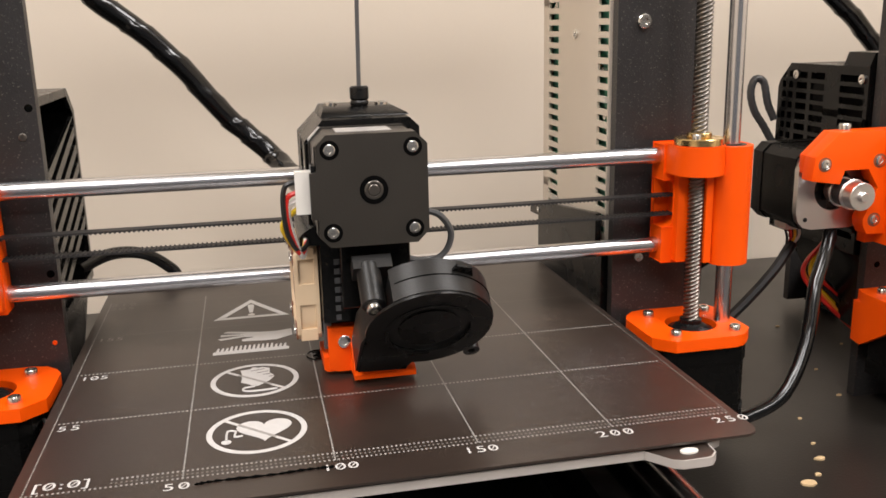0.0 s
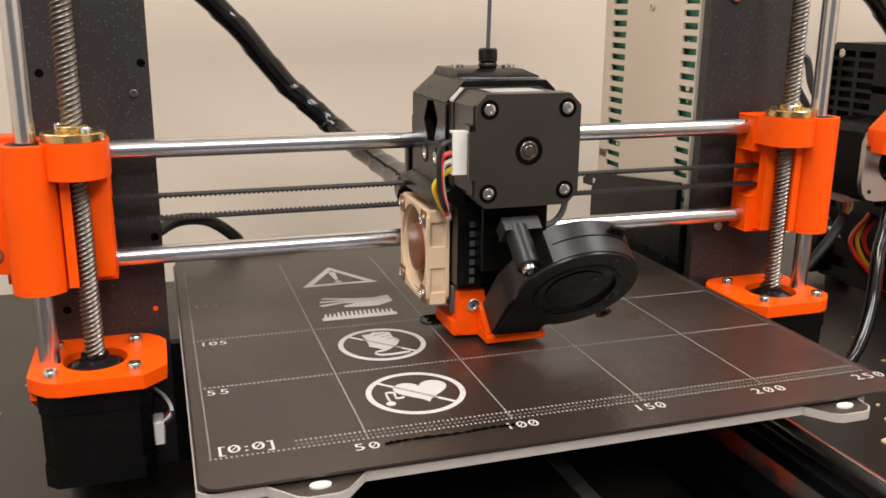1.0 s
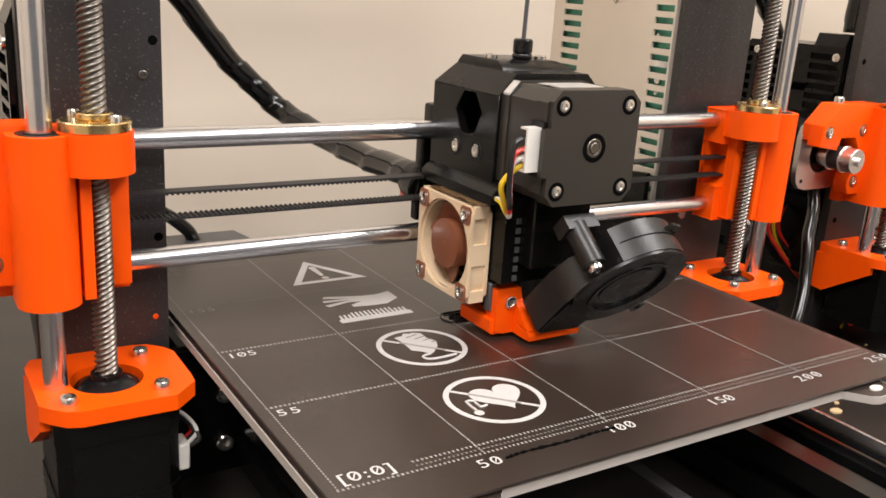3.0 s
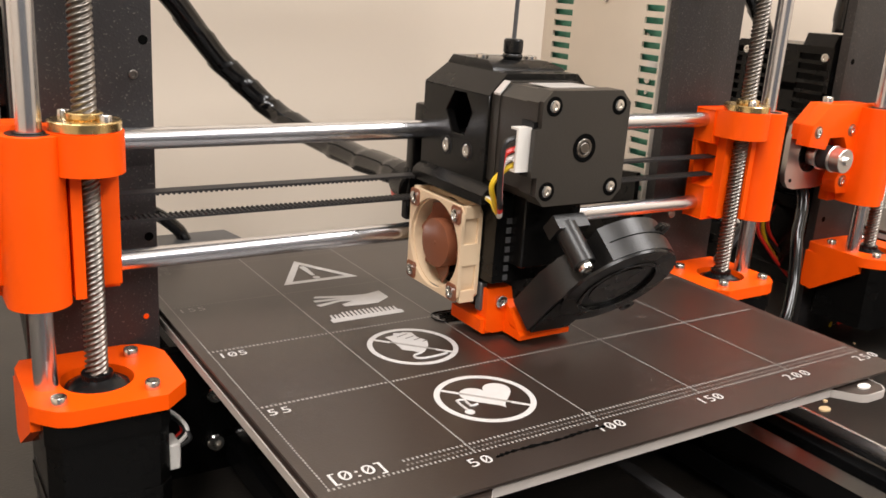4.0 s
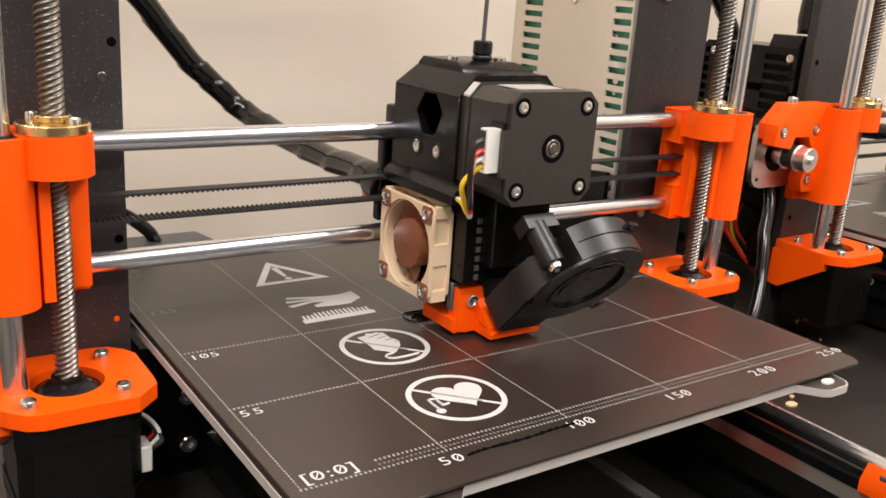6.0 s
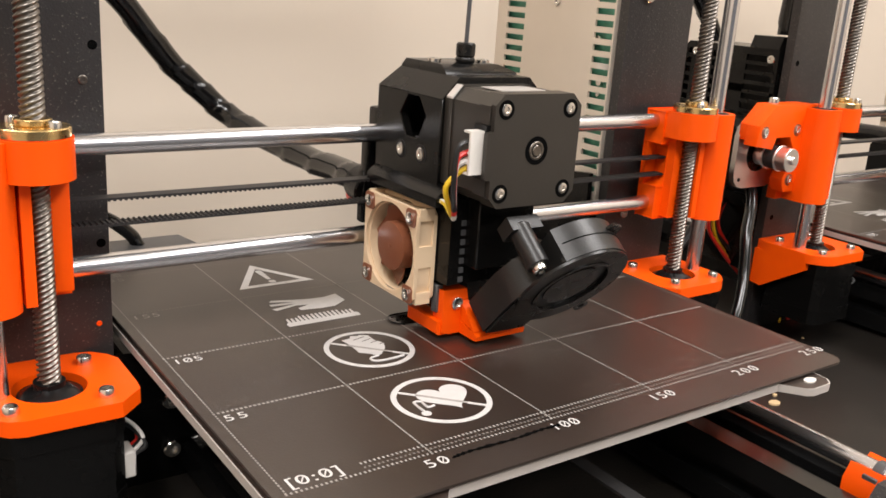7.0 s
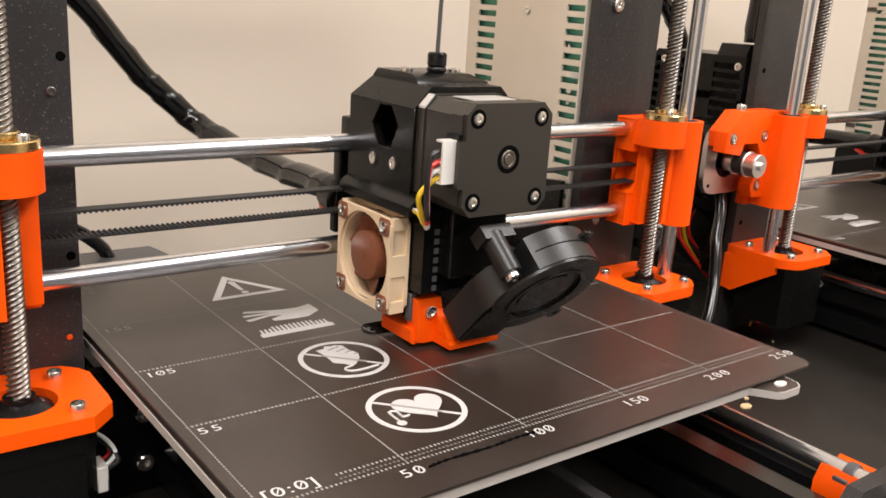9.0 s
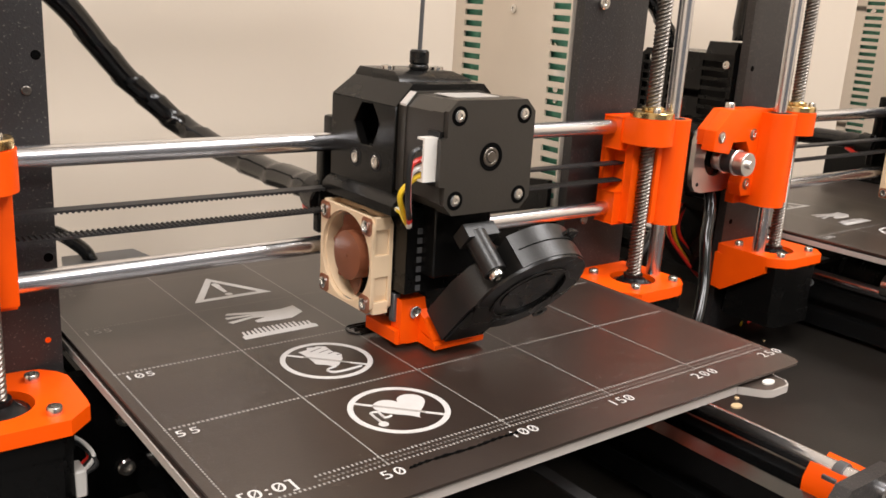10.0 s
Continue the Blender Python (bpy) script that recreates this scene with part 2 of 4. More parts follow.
slab("wall_north", -1700, 1900, 436, 536, -820, 1700, WALLPAINT, "cream painted plain wall behind the table", "wall")
# unseen wall, made dark so chrome and black parts reflect something dark
slab("wall_south", -1700, 1900, -3000, -2900, -820, 1700, DARKWALL, "unseen plain wall, made dark grey for dark reflections", "wall")
slab("wall_west", -1800, -1700, -3000, 536, -820, 1700, WALLPAINT, "cream painted plain wall", "wall")
# unseen wall, set close so the motor cap reflects its cream
slab("wall_east", 1900, 2000, -3000, 536, -820, 1700, WALLPAINT, "cream painted plain wall", "wall")
slab("floor", -1800, 2000, -3000, 536, -920, -820, FLOORMAT, "grey hard floor", "floor")
slab("ceiling", -1800, 2000, -3000, 536, 1700, 1800, CEILPAINT, "pale plain ceiling with lit panels", "ceiling")
for lx, ly, lsx, lsy in LAMPS:
    th = empty("ceiling_light", lx * 1000, ly * 1000, 1676, "white rectangular ceiling light panel, switched on", "ceiling light", "ceiling lights")
    hx, hy = lsx * 500, lsy * 500
    part("diffuser", box(NB(), lx * 1000 - hx, lx * 1000 + hx, ly * 1000 - hy, ly * 1000 + hy, 1680, 1692), GLOW, th)
    b = NB()
    ring_prism(b, [(lx * 1000 + sx * (hx + 25), ly * 1000 + sy * (hy + 25)) for sx, sy in ((-1, -1), (1, -1), (1, 1), (-1, 1))],
               [(lx * 1000 + sx * hx, ly * 1000 + sy * hy) for sx, sy in ((-1, -1), (1, -1), (1, 1), (-1, 1))], "z", 1676, 1700)
    part("frame", b, CEILPAINT, th)

table = empty("table", 400, 60, -820, "long black laminate work table standing against the cream wall", "table")
part("tabletop", box(NB(), -700, 1700, -420, 432, TBL - 28, TBL), TABLE, table, bevel=1.5, seg=2)
for tx, ty in ((-640, -360), (1640, -360), (-640, 380), (1640, 380)):
    part("leg", box(NB(), tx - 25, tx + 25, ty - 25, ty + 25, -820, TBL - 28), MATTBLACK, table, bevel=2)

# ---- the printer ----
SX, SY = 17.0, 111.0          # rod to leadscrew, depth of both
LXS, RXS = -38.5, 288.5       # left and right leadscrew
MIDX = 125.0
RODY, RODZ = 127.0, (32.8, 77.8)
HX = 123.1                    # middle of the print head
BEDY = 0.4                    # where the bed stands along its travel
FR0, FR1 = 138.0, 144.0       # the frame plate


def mirror_x(bm):
    for v in bm.verts:
        v.co.x = 2 * MIDX - v.co.x
    return bm


def nema(parent, name, cx, cy, cz, axis, depth, mat=MOTORBLACK, flat_caps=False):
    """A square stepper motor with cut corners: end caps and a slightly smaller laminated middle. axis z hangs down from cz, axis y goes back from cy."""
    w, c = 21.1, 4.5
    top = None
    for a0, a1, s in ((0.22, 0.78, 0.5), (0, 0.22, 0), (0.78, 1.0, 0)):
        lo, hi = a0 * depth, a1 * depth
        b = NB()
        if axis == "z":
            prism(b, cut_rect(cx - w + s, cx + w - s, cy - w + s, cy + w - s, c), "z", cz - hi, cz - lo)
        else:
            prism(b, cut_rect(cx - w + s, cx + w - s, cz - w + s, cz + w - s, c), "y", cy + lo, cy + hi)
        ob = part("end_cap" if top and not flat_caps else name, b, mat, (parent if flat_caps else top) if top else parent, bevel=0.4)
        top = top or ob
    return top


def wire(parent, pts, mat, r=0.75, name="wire"):
    return part(name, tube(NB(), pts, r, 7, 7), mat, parent)


def build_frame(pr):
    b = NB()
    outline_l = [(-57, TBL), (-9, TBL), (-9, 262), (-57, 262)]
    prism(b, outline_l, "y", FR0, FR1)
    b2 = [(257.5, TBL), (307, TBL), (307, 262), (257.5, 262)]
    prism(b, b2, "y", FR0, FR1)
    prism(b, [(-57, 262.02), (307, 262.02), (307, 310), (-57, 310)], "y", FR0, FR1)
    frame_ob = part("frame", b, FRAME, pr, "black powder-coated metal plate", bevel=0.5)
    # holes are black discs on the uncut plate, their inner shade painted
    for xx, z in ((-12.1, 111.6), (-51, 108), (-12, 37.7), (-50, 8)):
        bb = NB()
        ring_prism(bb, circle(xx, z, 1.75, 16), circle(xx, z, 1.4, 16), "y", FR0 - 0.12, FR0 + 1)
        prism(bb, circle(xx, z, 1.4, 16), "y", FR0 - 0.06, FR0 + 1)
        part("hole", bb, HOLE, frame_ob)
    cap_screw(frame_ob, (-15.9, FR0 + 0.2, 99.3), (0, -1, 0), 1.7, 0.9, SCREW, name="plug")
    cap_screw(frame_ob, (270.5, FR0, 142), (0, -1, 0), 3.6, 2.6, name="bolt")
    cap_screw(frame_ob, (271, FR0, 24.2), (0, -1, 0), 2.6, 2.6, name="bolt")
    cap_screw(frame_ob, (-14.0, FR0, 5.3), (0, -1, 0), 1.1, 0.5, ORANGE, name="plug")


def build_z(pr):
    # leadscrew: four-start thread cut into a rod
    b = NB()
    n, z0, z1, dz = 32, -6.0, 205.0, 0.25
    rings = []
    for i in range(int((z1 - z0) / dz) + 1):
        z = z0 + i * dz
        row = []
        for k in range(n):
            ph = ((z - 8.0 * k / n) / 2.0) % 1.0
            tri = abs(ph * 2 - 1)
            r = 3.15 + 0.85 * min(1, max(0, (tri - 0.30) / 0.30))
            a = 2 * math.pi * k / n
            row.append(b.verts.new((LXS + r * math.cos(a), SY + r * math.sin(a), z)))
        rings.append(row)
    for p, q in zip(rings, rings[1:]):
        for k in range(n):
            b.faces.new((p[k], p[(k + 1) % n], q[(k + 1) % n], q[k]))
    b.faces.new(rings[0][::-1])
    b.faces.new(rings[-1])
    screw = part("leadscrew", b, SCREW, pr, "threaded steel leadscrew", smooth=60)
    twin(screw, RXS - LXS)
    for side in (0, 1):
        sx = RXS if side else LXS
        rx = RXS + SX if side else LXS - SX
        part("smooth_rod", cyl(NB(), (rx, SY, -14), (rx, SY, 262), 4.0, 32), CHROME, pr, "polished vertical steel rod")
        # motor with its bracket
        mot = nema(pr, "z_motor", sx, SY, -10.5, "z", 40)
        b = NB()
        cyl(b, (sx, SY, -11), (sx, SY, -7.5), 11, 28)
        cyl(b, (sx, SY, -7.5), (sx, SY, -4.4), 10.2, 28, 5.4)
        cyl(b, (sx, SY, -4.4), (sx, SY, -2.6), 5.4, 24)
        part("coupling_cone", b, GLOSSBLACK, mot, "dark plastic cone round the leadscrew")
        inner = -1 if side else 1
        b = NB()
        box(b, sx + inner * 20.5, sx + inner * 25, SY - 15.5, SY - 6, -40, -29.5)
        part("connector", b, WHITEP, mot, "white plug", bevel=0.6)
        for k, (mt, oz) in enumerate(((RED, 0), (BLACKW, 2.4), (WHITEW, 4.4), (BLACKW, -1.6))):
            x0 = sx + inner * 25
            wire(mot, [(x0, SY - 8 - k * 2.2, -31), (x0 + inner * (2.4 + k * 0.4), SY - 9 - k * 2, -27.5 + oz * 0.3), (x0 + inner * 0.8, SY - 5 - k, -23.5 + oz * 0.3), (x0 - inner * 4, SY + 3, -23 + oz * 0.3)], mt, 0.8)
        # orange bracket: plate with a round opening, skirt towards the frame
        b = NB()
        start = math.pi / 32
        outer = []
        x0, x1, y0, y1 = sx - 27.9, sx + 27.9, SY - 23.0, FR0 - 0.3
        if side:
            x1 = RXS + 24.5
        else:
            x0 = LXS - 24.5
        cxm, cym = sx, SY
        for i in range(32):
            a = start + 2 * math.pi * i / 32
            c, s = math.cos(a), math.sin(a)
            kx = ((x1 - cxm) / c) if c > 1e-9 else ((x0 - cxm) / c if c < -1e-9 else 1e9)
            ky = ((y1 - cym) / s) if s > 1e-9 else ((y0 - cym) / s if s < -1e-9 else 1e9)
            k = min(kx, ky)
            px, py = cxm + k * c, cym + k * s
            # front corners and the inner back corner are cut at 45 degrees
            for qx, qy in ((x0, y0), (x1, y0), (x1 if not side else x0, y1)):
                over = 9.0 - (abs(px - qx) + abs(py - qy))
                if over > 0:
                    px += over / 2 * (1 if qx == x0 else -1)
                    py += over / 2 * (1 if qy == y0 else -1)
            outer.append((px, py))
        ring_prism(b, outer, circle(cxm, cym, 12.6, 32, start), "z", -11.0, -5.2)
        wx0, wx1 = (RXS + 19.5, RXS + 24.4) if side else (LXS - 24.4, LXS - 19.5)
        prism(b, [(SY - 11, -11.02), (FR0 - 0.3, -11.02), (FR0 - 0.3, -34), (FR0 - 8, -35), (SY - 11, -16)], "x", wx0, wx1)
        br = part("motor_bracket", b, ORANGE, pr, "bright orange printed bracket", bevel=0.5)
        for ddx in (-15.5, 15.5):
            for ddy in (-15.5, 15.5):
                cap_screw(br, (sx + ddx, SY + ddy, -5.2), (0, 0, 1), 2.75, 3.0)


def arc(cx, cy, r, a0, a1, n=14):
    return [(cx + r * math.cos(radians(a0 + (a1 - a0) * i / n)), cy + r * math.sin(radians(a0 + (a1 - a0) * i / n))) for i in range(n + 1)]


def x_end_towers(xe, lx, side):
    """The bearing tower and nut block of the left X end, for leadscrew x = lx; mirrored for the right one."""
    rx = lx - SX
    b = NB()
    # bearing tower with a slit
    tower = arc(rx, SY, 10.3, -175, -20, 18) + [(rx + 10.3, SY + 12), (rx - 10.3, SY + 12)]
    prism(b, tower, "z", 25.8, 83.7)
    part("bearing_tower", mirror_x(b) if side else b, ORANGE, xe, bevel=0.55, seg=2)
    b = prism(NB(), [(rx + 10.6, SY - 4.6), (rx + 14.2, SY - 4.6), (rx + 14.2, SY + 9), (rx + 10.6, SY + 9)], "z", 27.0, 81.8)
    part("clamp_lip", mirror_x(b) if side else b, ORANGE, xe, bevel=0.5)
    # nut block
    b = NB()
    nut = arc(lx, SY, 12.4, -178, 0, 22) + [(lx + 12.4, SY + 9), (lx - 12.4, SY + 9)]
    prism(b, nut, "z", 70.4, 84.3)
    part("nut_block", mirror_x(b) if side else b, ORANGE, xe, bevel=0.55, seg=2)


def build_x(pr):
    for z in RODZ:
        part("x_rod", cyl(NB(), (-60, RODY, z), (310, RODY, z), 4.0, 32), CHROME, pr, "polished horizontal steel rod")
    # toothed belts, teeth facing one another
    for z, s in ((58.5, -1), (48.7, 1)):
        b = NB()
        box(b, -86, 296, RODY - 5, RODY + 1, z - 0.4, z + 0.4)
        for i in range(190):
            x = -85 + 2.0 * i
            prism(b, [(x, z + s * 0.35), (x + 1.1, z + s * 0.35), (x + 0.85, z + s * 0.95), (x + 0.25, z + s * 0.95)], "y", RODY - 4.95, RODY + 0.95)
        part("belt", b, RUBBER, pr, "black toothed rubber belt")
    for side in (0, 1):
        b = NB()
        holder = None
        # body behind: top and bottom rod blocks and a web, open in the middle for the belt
        if side:
            blocks = [("rod_block", (LXS - 24, -25.5, SY + 8.5, RODY + 5, 66.5, 83.6)), ("rod_block", (LXS - 24, -25.5, SY + 8.5, RODY + 5, 25.2, 43)),
                      ("back_web", (LXS - 24, -25.5, RODY + 2, RODY + 5, 43.01, 66.49)), ("screw_guard", (LXS - 3, -31, SY + 3, SY + 8.49, 26.6, 70.3))]
            notch = [(LXS - 24, 43.01)] + arc(-26.0, 50.01, 7.0, 270, 180, 10) + arc(-26.0, 59.49, 7.0, 180, 90, 10) + [(LXS - 24, 66.49)]
            mirror_x(prism(b, notch, "y", SY + 8.5, RODY + 1.99))
        else:
            blocks = [("screw_guard", (LXS + 3, -27.6, SY + 3, SY + 8.49, 28.4, 70.3))]
            box(b, LXS - 22, -27.2, SY + 8.5, RODY + 5, 25.5, 83.6)
            # motor holder: a front plate round the pulley, open to the outside
            fy = SY + 5.4
            holder = NB()
            prism(holder, [(-56, 85.6), (-95.5, 85.6), (-108.5, 73.5), (-110, 61.5), (-93.5, 59), (-91, 66), (-77.6, 66), (-71.2, 56), (-78.4, 40), (-78, 36.5), (-75.5, 31.8), (-66, 31.5), (-61, 25), (-56, 25.0)], "y", fy, fy + 9)
            prism(holder, [(-56, 85.4), (-95.3, 85.4), (-108.1, 73.5), (-108.1, 64), (-103.5, 64), (-97.5, 78), (-56, 78)], "y", fy + 9.01, RODY + 4)
            box(holder, -69.5, -56, fy + 9.02, RODY + 4.9, 24.8, 77.9)
        xe = part("x_end", b, ORANGE, pr, "bright orange printed carriage end", bevel=0.55, seg=2)
        for nm, dims in blocks:
            bb = box(NB(), *dims)
            part(nm, mirror_x(bb) if side else bb, ORANGE, xe, bevel=0.55, seg=2)
        x_end_towers(xe, LXS, side)
        if holder:
            part("motor_holder", holder, ORANGE, xe, bevel=0.55, seg=2)
        lx, rx = (RXS, RXS + SX) if side else (LXS, LXS - SX)
        part("bearing", cyl(cyl(NB(), (rx, SY, 27), (rx, SY, 83.85), 7.4, 28), (rx, SY, 83.85), (rx, SY, 84.2), 5.0, 28), MATTBLACK, xe)
        b = NB()
        cyl(b, (lx, SY, 84.3), (lx, SY, 87.9), 11.7, 40)
        cyl(b, (lx, SY, 87.9), (lx, SY, 90.3), 5.9, 28)
        nut = part("leadscrew_nut", b, BRASS, xe, "brass flange nut", bevel=0.4)
        for k in (0, 1):
            a = radians((55 if side else 125) + 180 * k)
            cap_screw(xe, (lx + 8.9 * math.cos(a), SY + 8.9 * math.sin(a), 87.9), (0, 0, 1), 2.1, 2.4)
        if not side:
            MX, YS = -87.3, SY + 8.4
            for sx_, sz_ in ((-103, 69.7), (-71.6, 70.2), (-71.9, 39.4)):
                cap_screw(xe, (sx_, SY + 5.4, sz_), (0, -1, 0), 2.7, 0.9)
                # brown ring on the orange face paints the shade of the recess
                part("screw_recess_shade", ring_prism(NB(), circle(sx_, sz_, 3.7, 20), circle(sx_, sz_, 2.75, 20), "y", SY + 5.33, SY + 5.6), BROWN, xe)
            cap_screw(xe, (MX + 0.5, YS + 6, 85.6), (0, 0, 1), 3.0, 3.4)
            mot = nema(pr, "x_motor", MX, YS + 14, 54, "y", 40)
            b = NB()
            ring_prism(b, rect_ray(MX, 54, 21.1, 21.1, 32, math.pi / 32, 6), circle(MX, 54, 11.2, 32, math.pi / 32), "y", YS + 10.5, YS + 13.98)
            part("face_plate", b, ALU, mot, "bare aluminium front plate")
            prism(b := NB(), circle(MX, 54, 11.1, 28), "y", YS + 12, YS + 13.9)
            part("recess", b, GLOSSBLACK, mot)
            b = NB()
            for y0, y1, r in ((YS - 13, YS - 6, 7.2), (YS - 5.99, YS - 5, 8.0), (YS + 2.5, YS + 3.6, 8.0), (YS + 3.61, YS + 10, 6.5)):
                cyl(b, (MX, y0, 54), (MX, y1, 54), r, 28)
            cyl(b, (MX, YS - 15, 54), (MX, YS + 12, 54), 2.5, 16)
            pl = part("pulley", b, ALU, mot, "machined aluminium pulley", bevel=0.3)
            part("belt_loop", cyl(NB(), (MX, YS - 5, 54), (MX, YS + 2.5, 54), 7.0, 28), RUBBER, mot, "black belt round the pulley")
            # dark stud painting the shade of a screw hole
            cap_screw(mot, (MX - 15.5, YS + 10.5, 38.5), (0, -1, 0), 1.2, 0.4, DARKHOLE, name="hole")
            b = box(NB(), MX - 8, MX + 6, YS + 38, YS + 50, 26.5, 33.0)
            part("connector", b, WHITEP, mot, bevel=0.5)
            for k, mt in enumerate((BLACKW, RED, YELLOW, WHITEW)):
                wire(mot, [(MX - 6 + 3 * k, YS + 42, 27), (MX - 5 + 2.5 * k, YS + 41, 22), (MX - 4.5 + 1.6 * k, YS + 41.5, 18), (MX - 4 + 1.2 * k, YS + 42, 14)], mt, 0.8)
            part("wire_sleeve", tube(NB(), [(MX - 1, 161, 18), (MX - 12, 159, 4), (MX - 28, 158, -12), (MX - 46, 158, -28)], 3.0, 8, 8), RUBBER, mot, "black wire sleeve")


def build_head(car):
    """The print head that rides on the two horizontal rods."""
    h = HX
    b = NB()
    # carriage behind the body, riding on both rods
    box(b, h - 19, h + 20, RODY - 5, RODY + 10, 25, 62)
    box(b, h - 20, h + 26, RODY - 0.8, RODY + 10.5, 68, 88)
    box(b, h - 23.5, h + 22, RODY + 3, RODY + 10.2, 58, 75)
    part("carriage", b, BLACK, car, bevel=1.5, seg=2)
    # extruder body: side wall with a hexagonal window, chamfered top
    x0, x1, y0, y1, zb, zs, zt = h - 22.6, h + 24, 78.5, 125.8, 60.0, 98.5, 110.2
    b = NB()
    hexo = [(94.4, 97.6), (102.4, 97.4), (108.0, 89.2), (102.6, 80.7), (94.3, 80.9), (89.0, 90.5)]
    rect = [(y0, zs), (y1, zs), (y1, 88), (y1, zb), (y0, zb), (y0, 88)]
    ring_prism(b, rect, hexo, "x", x0, x0 + 4)
    box(b, x0 + 4.01, x1, y0, y1 - 0.01, zb + 0.01, 80.5)
    box(b, x0 + 14, x1, y0 + 0.01, y1 - 0.01, 80.52, zs)
    box(b, x0 + 4.02, x0 + 13.99, y0, y0 + 7.5, 80.52, zs - 0.01)
    box(b, x0 + 4.02, x0 + 13.99, y1 - 14.5, y1 - 0.02, 80.52, zs - 0.01)
    body = part("extruder_body", b, BLACK, car, bevel=0.7)
    b = NB()
    prism(b, [(x0, zs + 0.05), (x0 + 7.5, zs + 8.3), (x1 - 4, zs + 8.3), (x1, zs + 4.5), (x1, zs + 0.05)], "y", y0, y1)
    for vv in b.verts:
        if vv.co.y > y1 - 0.5 and vv.co.z > zs + 3:
            vv.co.y -= 5
    part("cover", b, BLACK, car, bevel=0.6)
    b = NB()
    lid = [(x0 + 8.0, 88.5, x1 - 2.5, 121.2, zs + 8.3), (x0 + 8.2, 89.0, x1 - 3.0, 121.0, zs + 9.2), (x0 + 9.6, 94.5, x1 - 8.0, 120.2, zt)]
    rings = [[b.verts.new(c) for c in ((xa, ya, z), (xb, ya, z), (xb, yb, z), (xa, yb, z))] for xa, ya, xb, yb, z in lid]
    for p, q in zip(rings, rings[1:]):
        for k in range(4):
            b.faces.new((p[k], p[(k + 1) % 4], q[(k + 1) % 4], q[k]))
    b.faces.new(rings[0][::-1])
    b.faces.new(rings[-1])
    part("lid", b, BLACK, car, bevel=0.4)
    for sx_, sy_ in ((h - 9, 105.3), (h + 12, 100.5)):
        cap_screw(car, (sx_, sy_, zt), (0, 0, 1), 2.8, 1.6)
    b = NB()
    prism(b, circle(h + 2.8, 100.2, 4.4, 6, 0.3), "z", zt + 0.02, zt + 2.5)
    cyl(b, (h + 2.8, 100.2, zt + 2.4), (h + 2.8, 100.2, zt + 8.2), 4.0, 24)
    part("tube_fitting", b, GLOSSBLACK, car, "black tube fitting", bevel=0.7)
    part("filament", tube(NB(), [(h + 2.8, 100.2, zt + 7), (h + 3.4, 100.2, 150), (h + 4.2, 100.4, 180), (h + 6, 101, 225), (h + 10, 102, 300)], 0.9, 8, 5), GREYP, car, "thin dark filament strand")
    for sy_, sz_ in ((105.8, 74.9), (90.9, 75.1)):
        b = NB()
        # dark ring on the uncut wall, painting the shade round a sunk screw
        ring_prism(b, circle(sy_, sz_, 3.9, 20), circle(sy_, sz_, 3.1, 20), "x", x0 - 0.25, x0 + 0.5)
        part("counterbore_shade", b, DARKHOLE, body)
        cap_screw(body, (x0 - 0.05, sy_, sz_), (-1, 0, 0), 2.7, 0.5)
    # ledge that carries the fan wires
    b = NB()
    prism(b, [(x0 - 4.5, 57.8), (x0 - 4.5, 61.5), (x0 - 2.5, 63.5), (x0 + 3, 66.5), (x0 + 6, 66.5), (x0 + 6, 57.8)], "y", 72.0, 124.5)
    part("wire_ledge", b, BLACK, car, bevel=0.5)
    # heatsink housing below
    b = NB()
    prism(b, [(72, 60.0), (72, 25), (82.5, 25), (82.5, 17), (121, 17), (121, 60.0)], "x", x0 + 3.4, h + 17)
    hs = part("heatsink_housing", b, BLACK, car, bevel=0.6)
    part("front_block", box(NB(), h - 12, h + 16, 63.5, 71.98, 33, 62), BLACK, hs, bevel=0.6)
    part("hot_end_shroud", prism(NB(), [(x0 + 3.6, 16.98), (h + 10, 16.98), (h + 6, 11), (x0 + 6, 11)], "y", 82.6, 112), BLACK, hs, bevel=0.6)
    fin = part("heatsink_fin", box(NB(), x0 + 8.6, x0 + 10.6, 71.4, 72.4, 26, 28.2), GREYP, car, "grey fin behind a slot")
    for k in range(1, 7):
        twin(fin, 0, 0, 3.9 * k, parent=car)
    b = NB()
    box(b, x0 + 3.6, x0 + 7.0, 79.0, 82.5, 11, 23)
    part("heater_block", b, GREYP, car, bevel=0.4)
    b = NB()
    cyl(b, (h - 2, 90, 2.5), (h - 2, 90, 8), 4, 6)
    cyl(b, (h - 2, 90, 0.6), (h - 2, 90, 2.5), 0.8, 12, 3.4)
    part("nozzle", b, BRASS, car)
    # motor in front
    mot = nema(car, "extruder_motor", h, 50.4, 83.3, "y", 30, CAPSHEEN)
    b = NB()
    fo = [(h - 16.6, 104.4), (h + 16.6, 104.4), (h + 21.1, 99.9), (h + 21.1, 66.7), (h + 16.6, 62.2), (h - 16.6, 62.2), (h - 20.5, 66.2), (h - 20.5, 73.0), (h - 23.2, 73.4), (h - 23.2, 90.4), (h - 20.5, 91), (h - 20.5, 100.4)]
    prism(b, fo, "y", 48.2, 50.38)
    part("motor_cap", b, CAPSHEEN, mot, "black painted rear cap", bevel=0.5)
    for sx_ in (-15.5, 15.5):
        for sz_ in (-15.5, 15.5):
            b = NB()
            # black ring laid on the cap as the shadow in the screw recess
            ring_prism(b, circle(h + sx_, 83.3 + sz_, 3.6, 20), circle(h + sx_, 83.3 + sz_, 2.0, 20), "y", 48.12, 48.9)
            part("counterbore_shade", b, HOLE, mot)
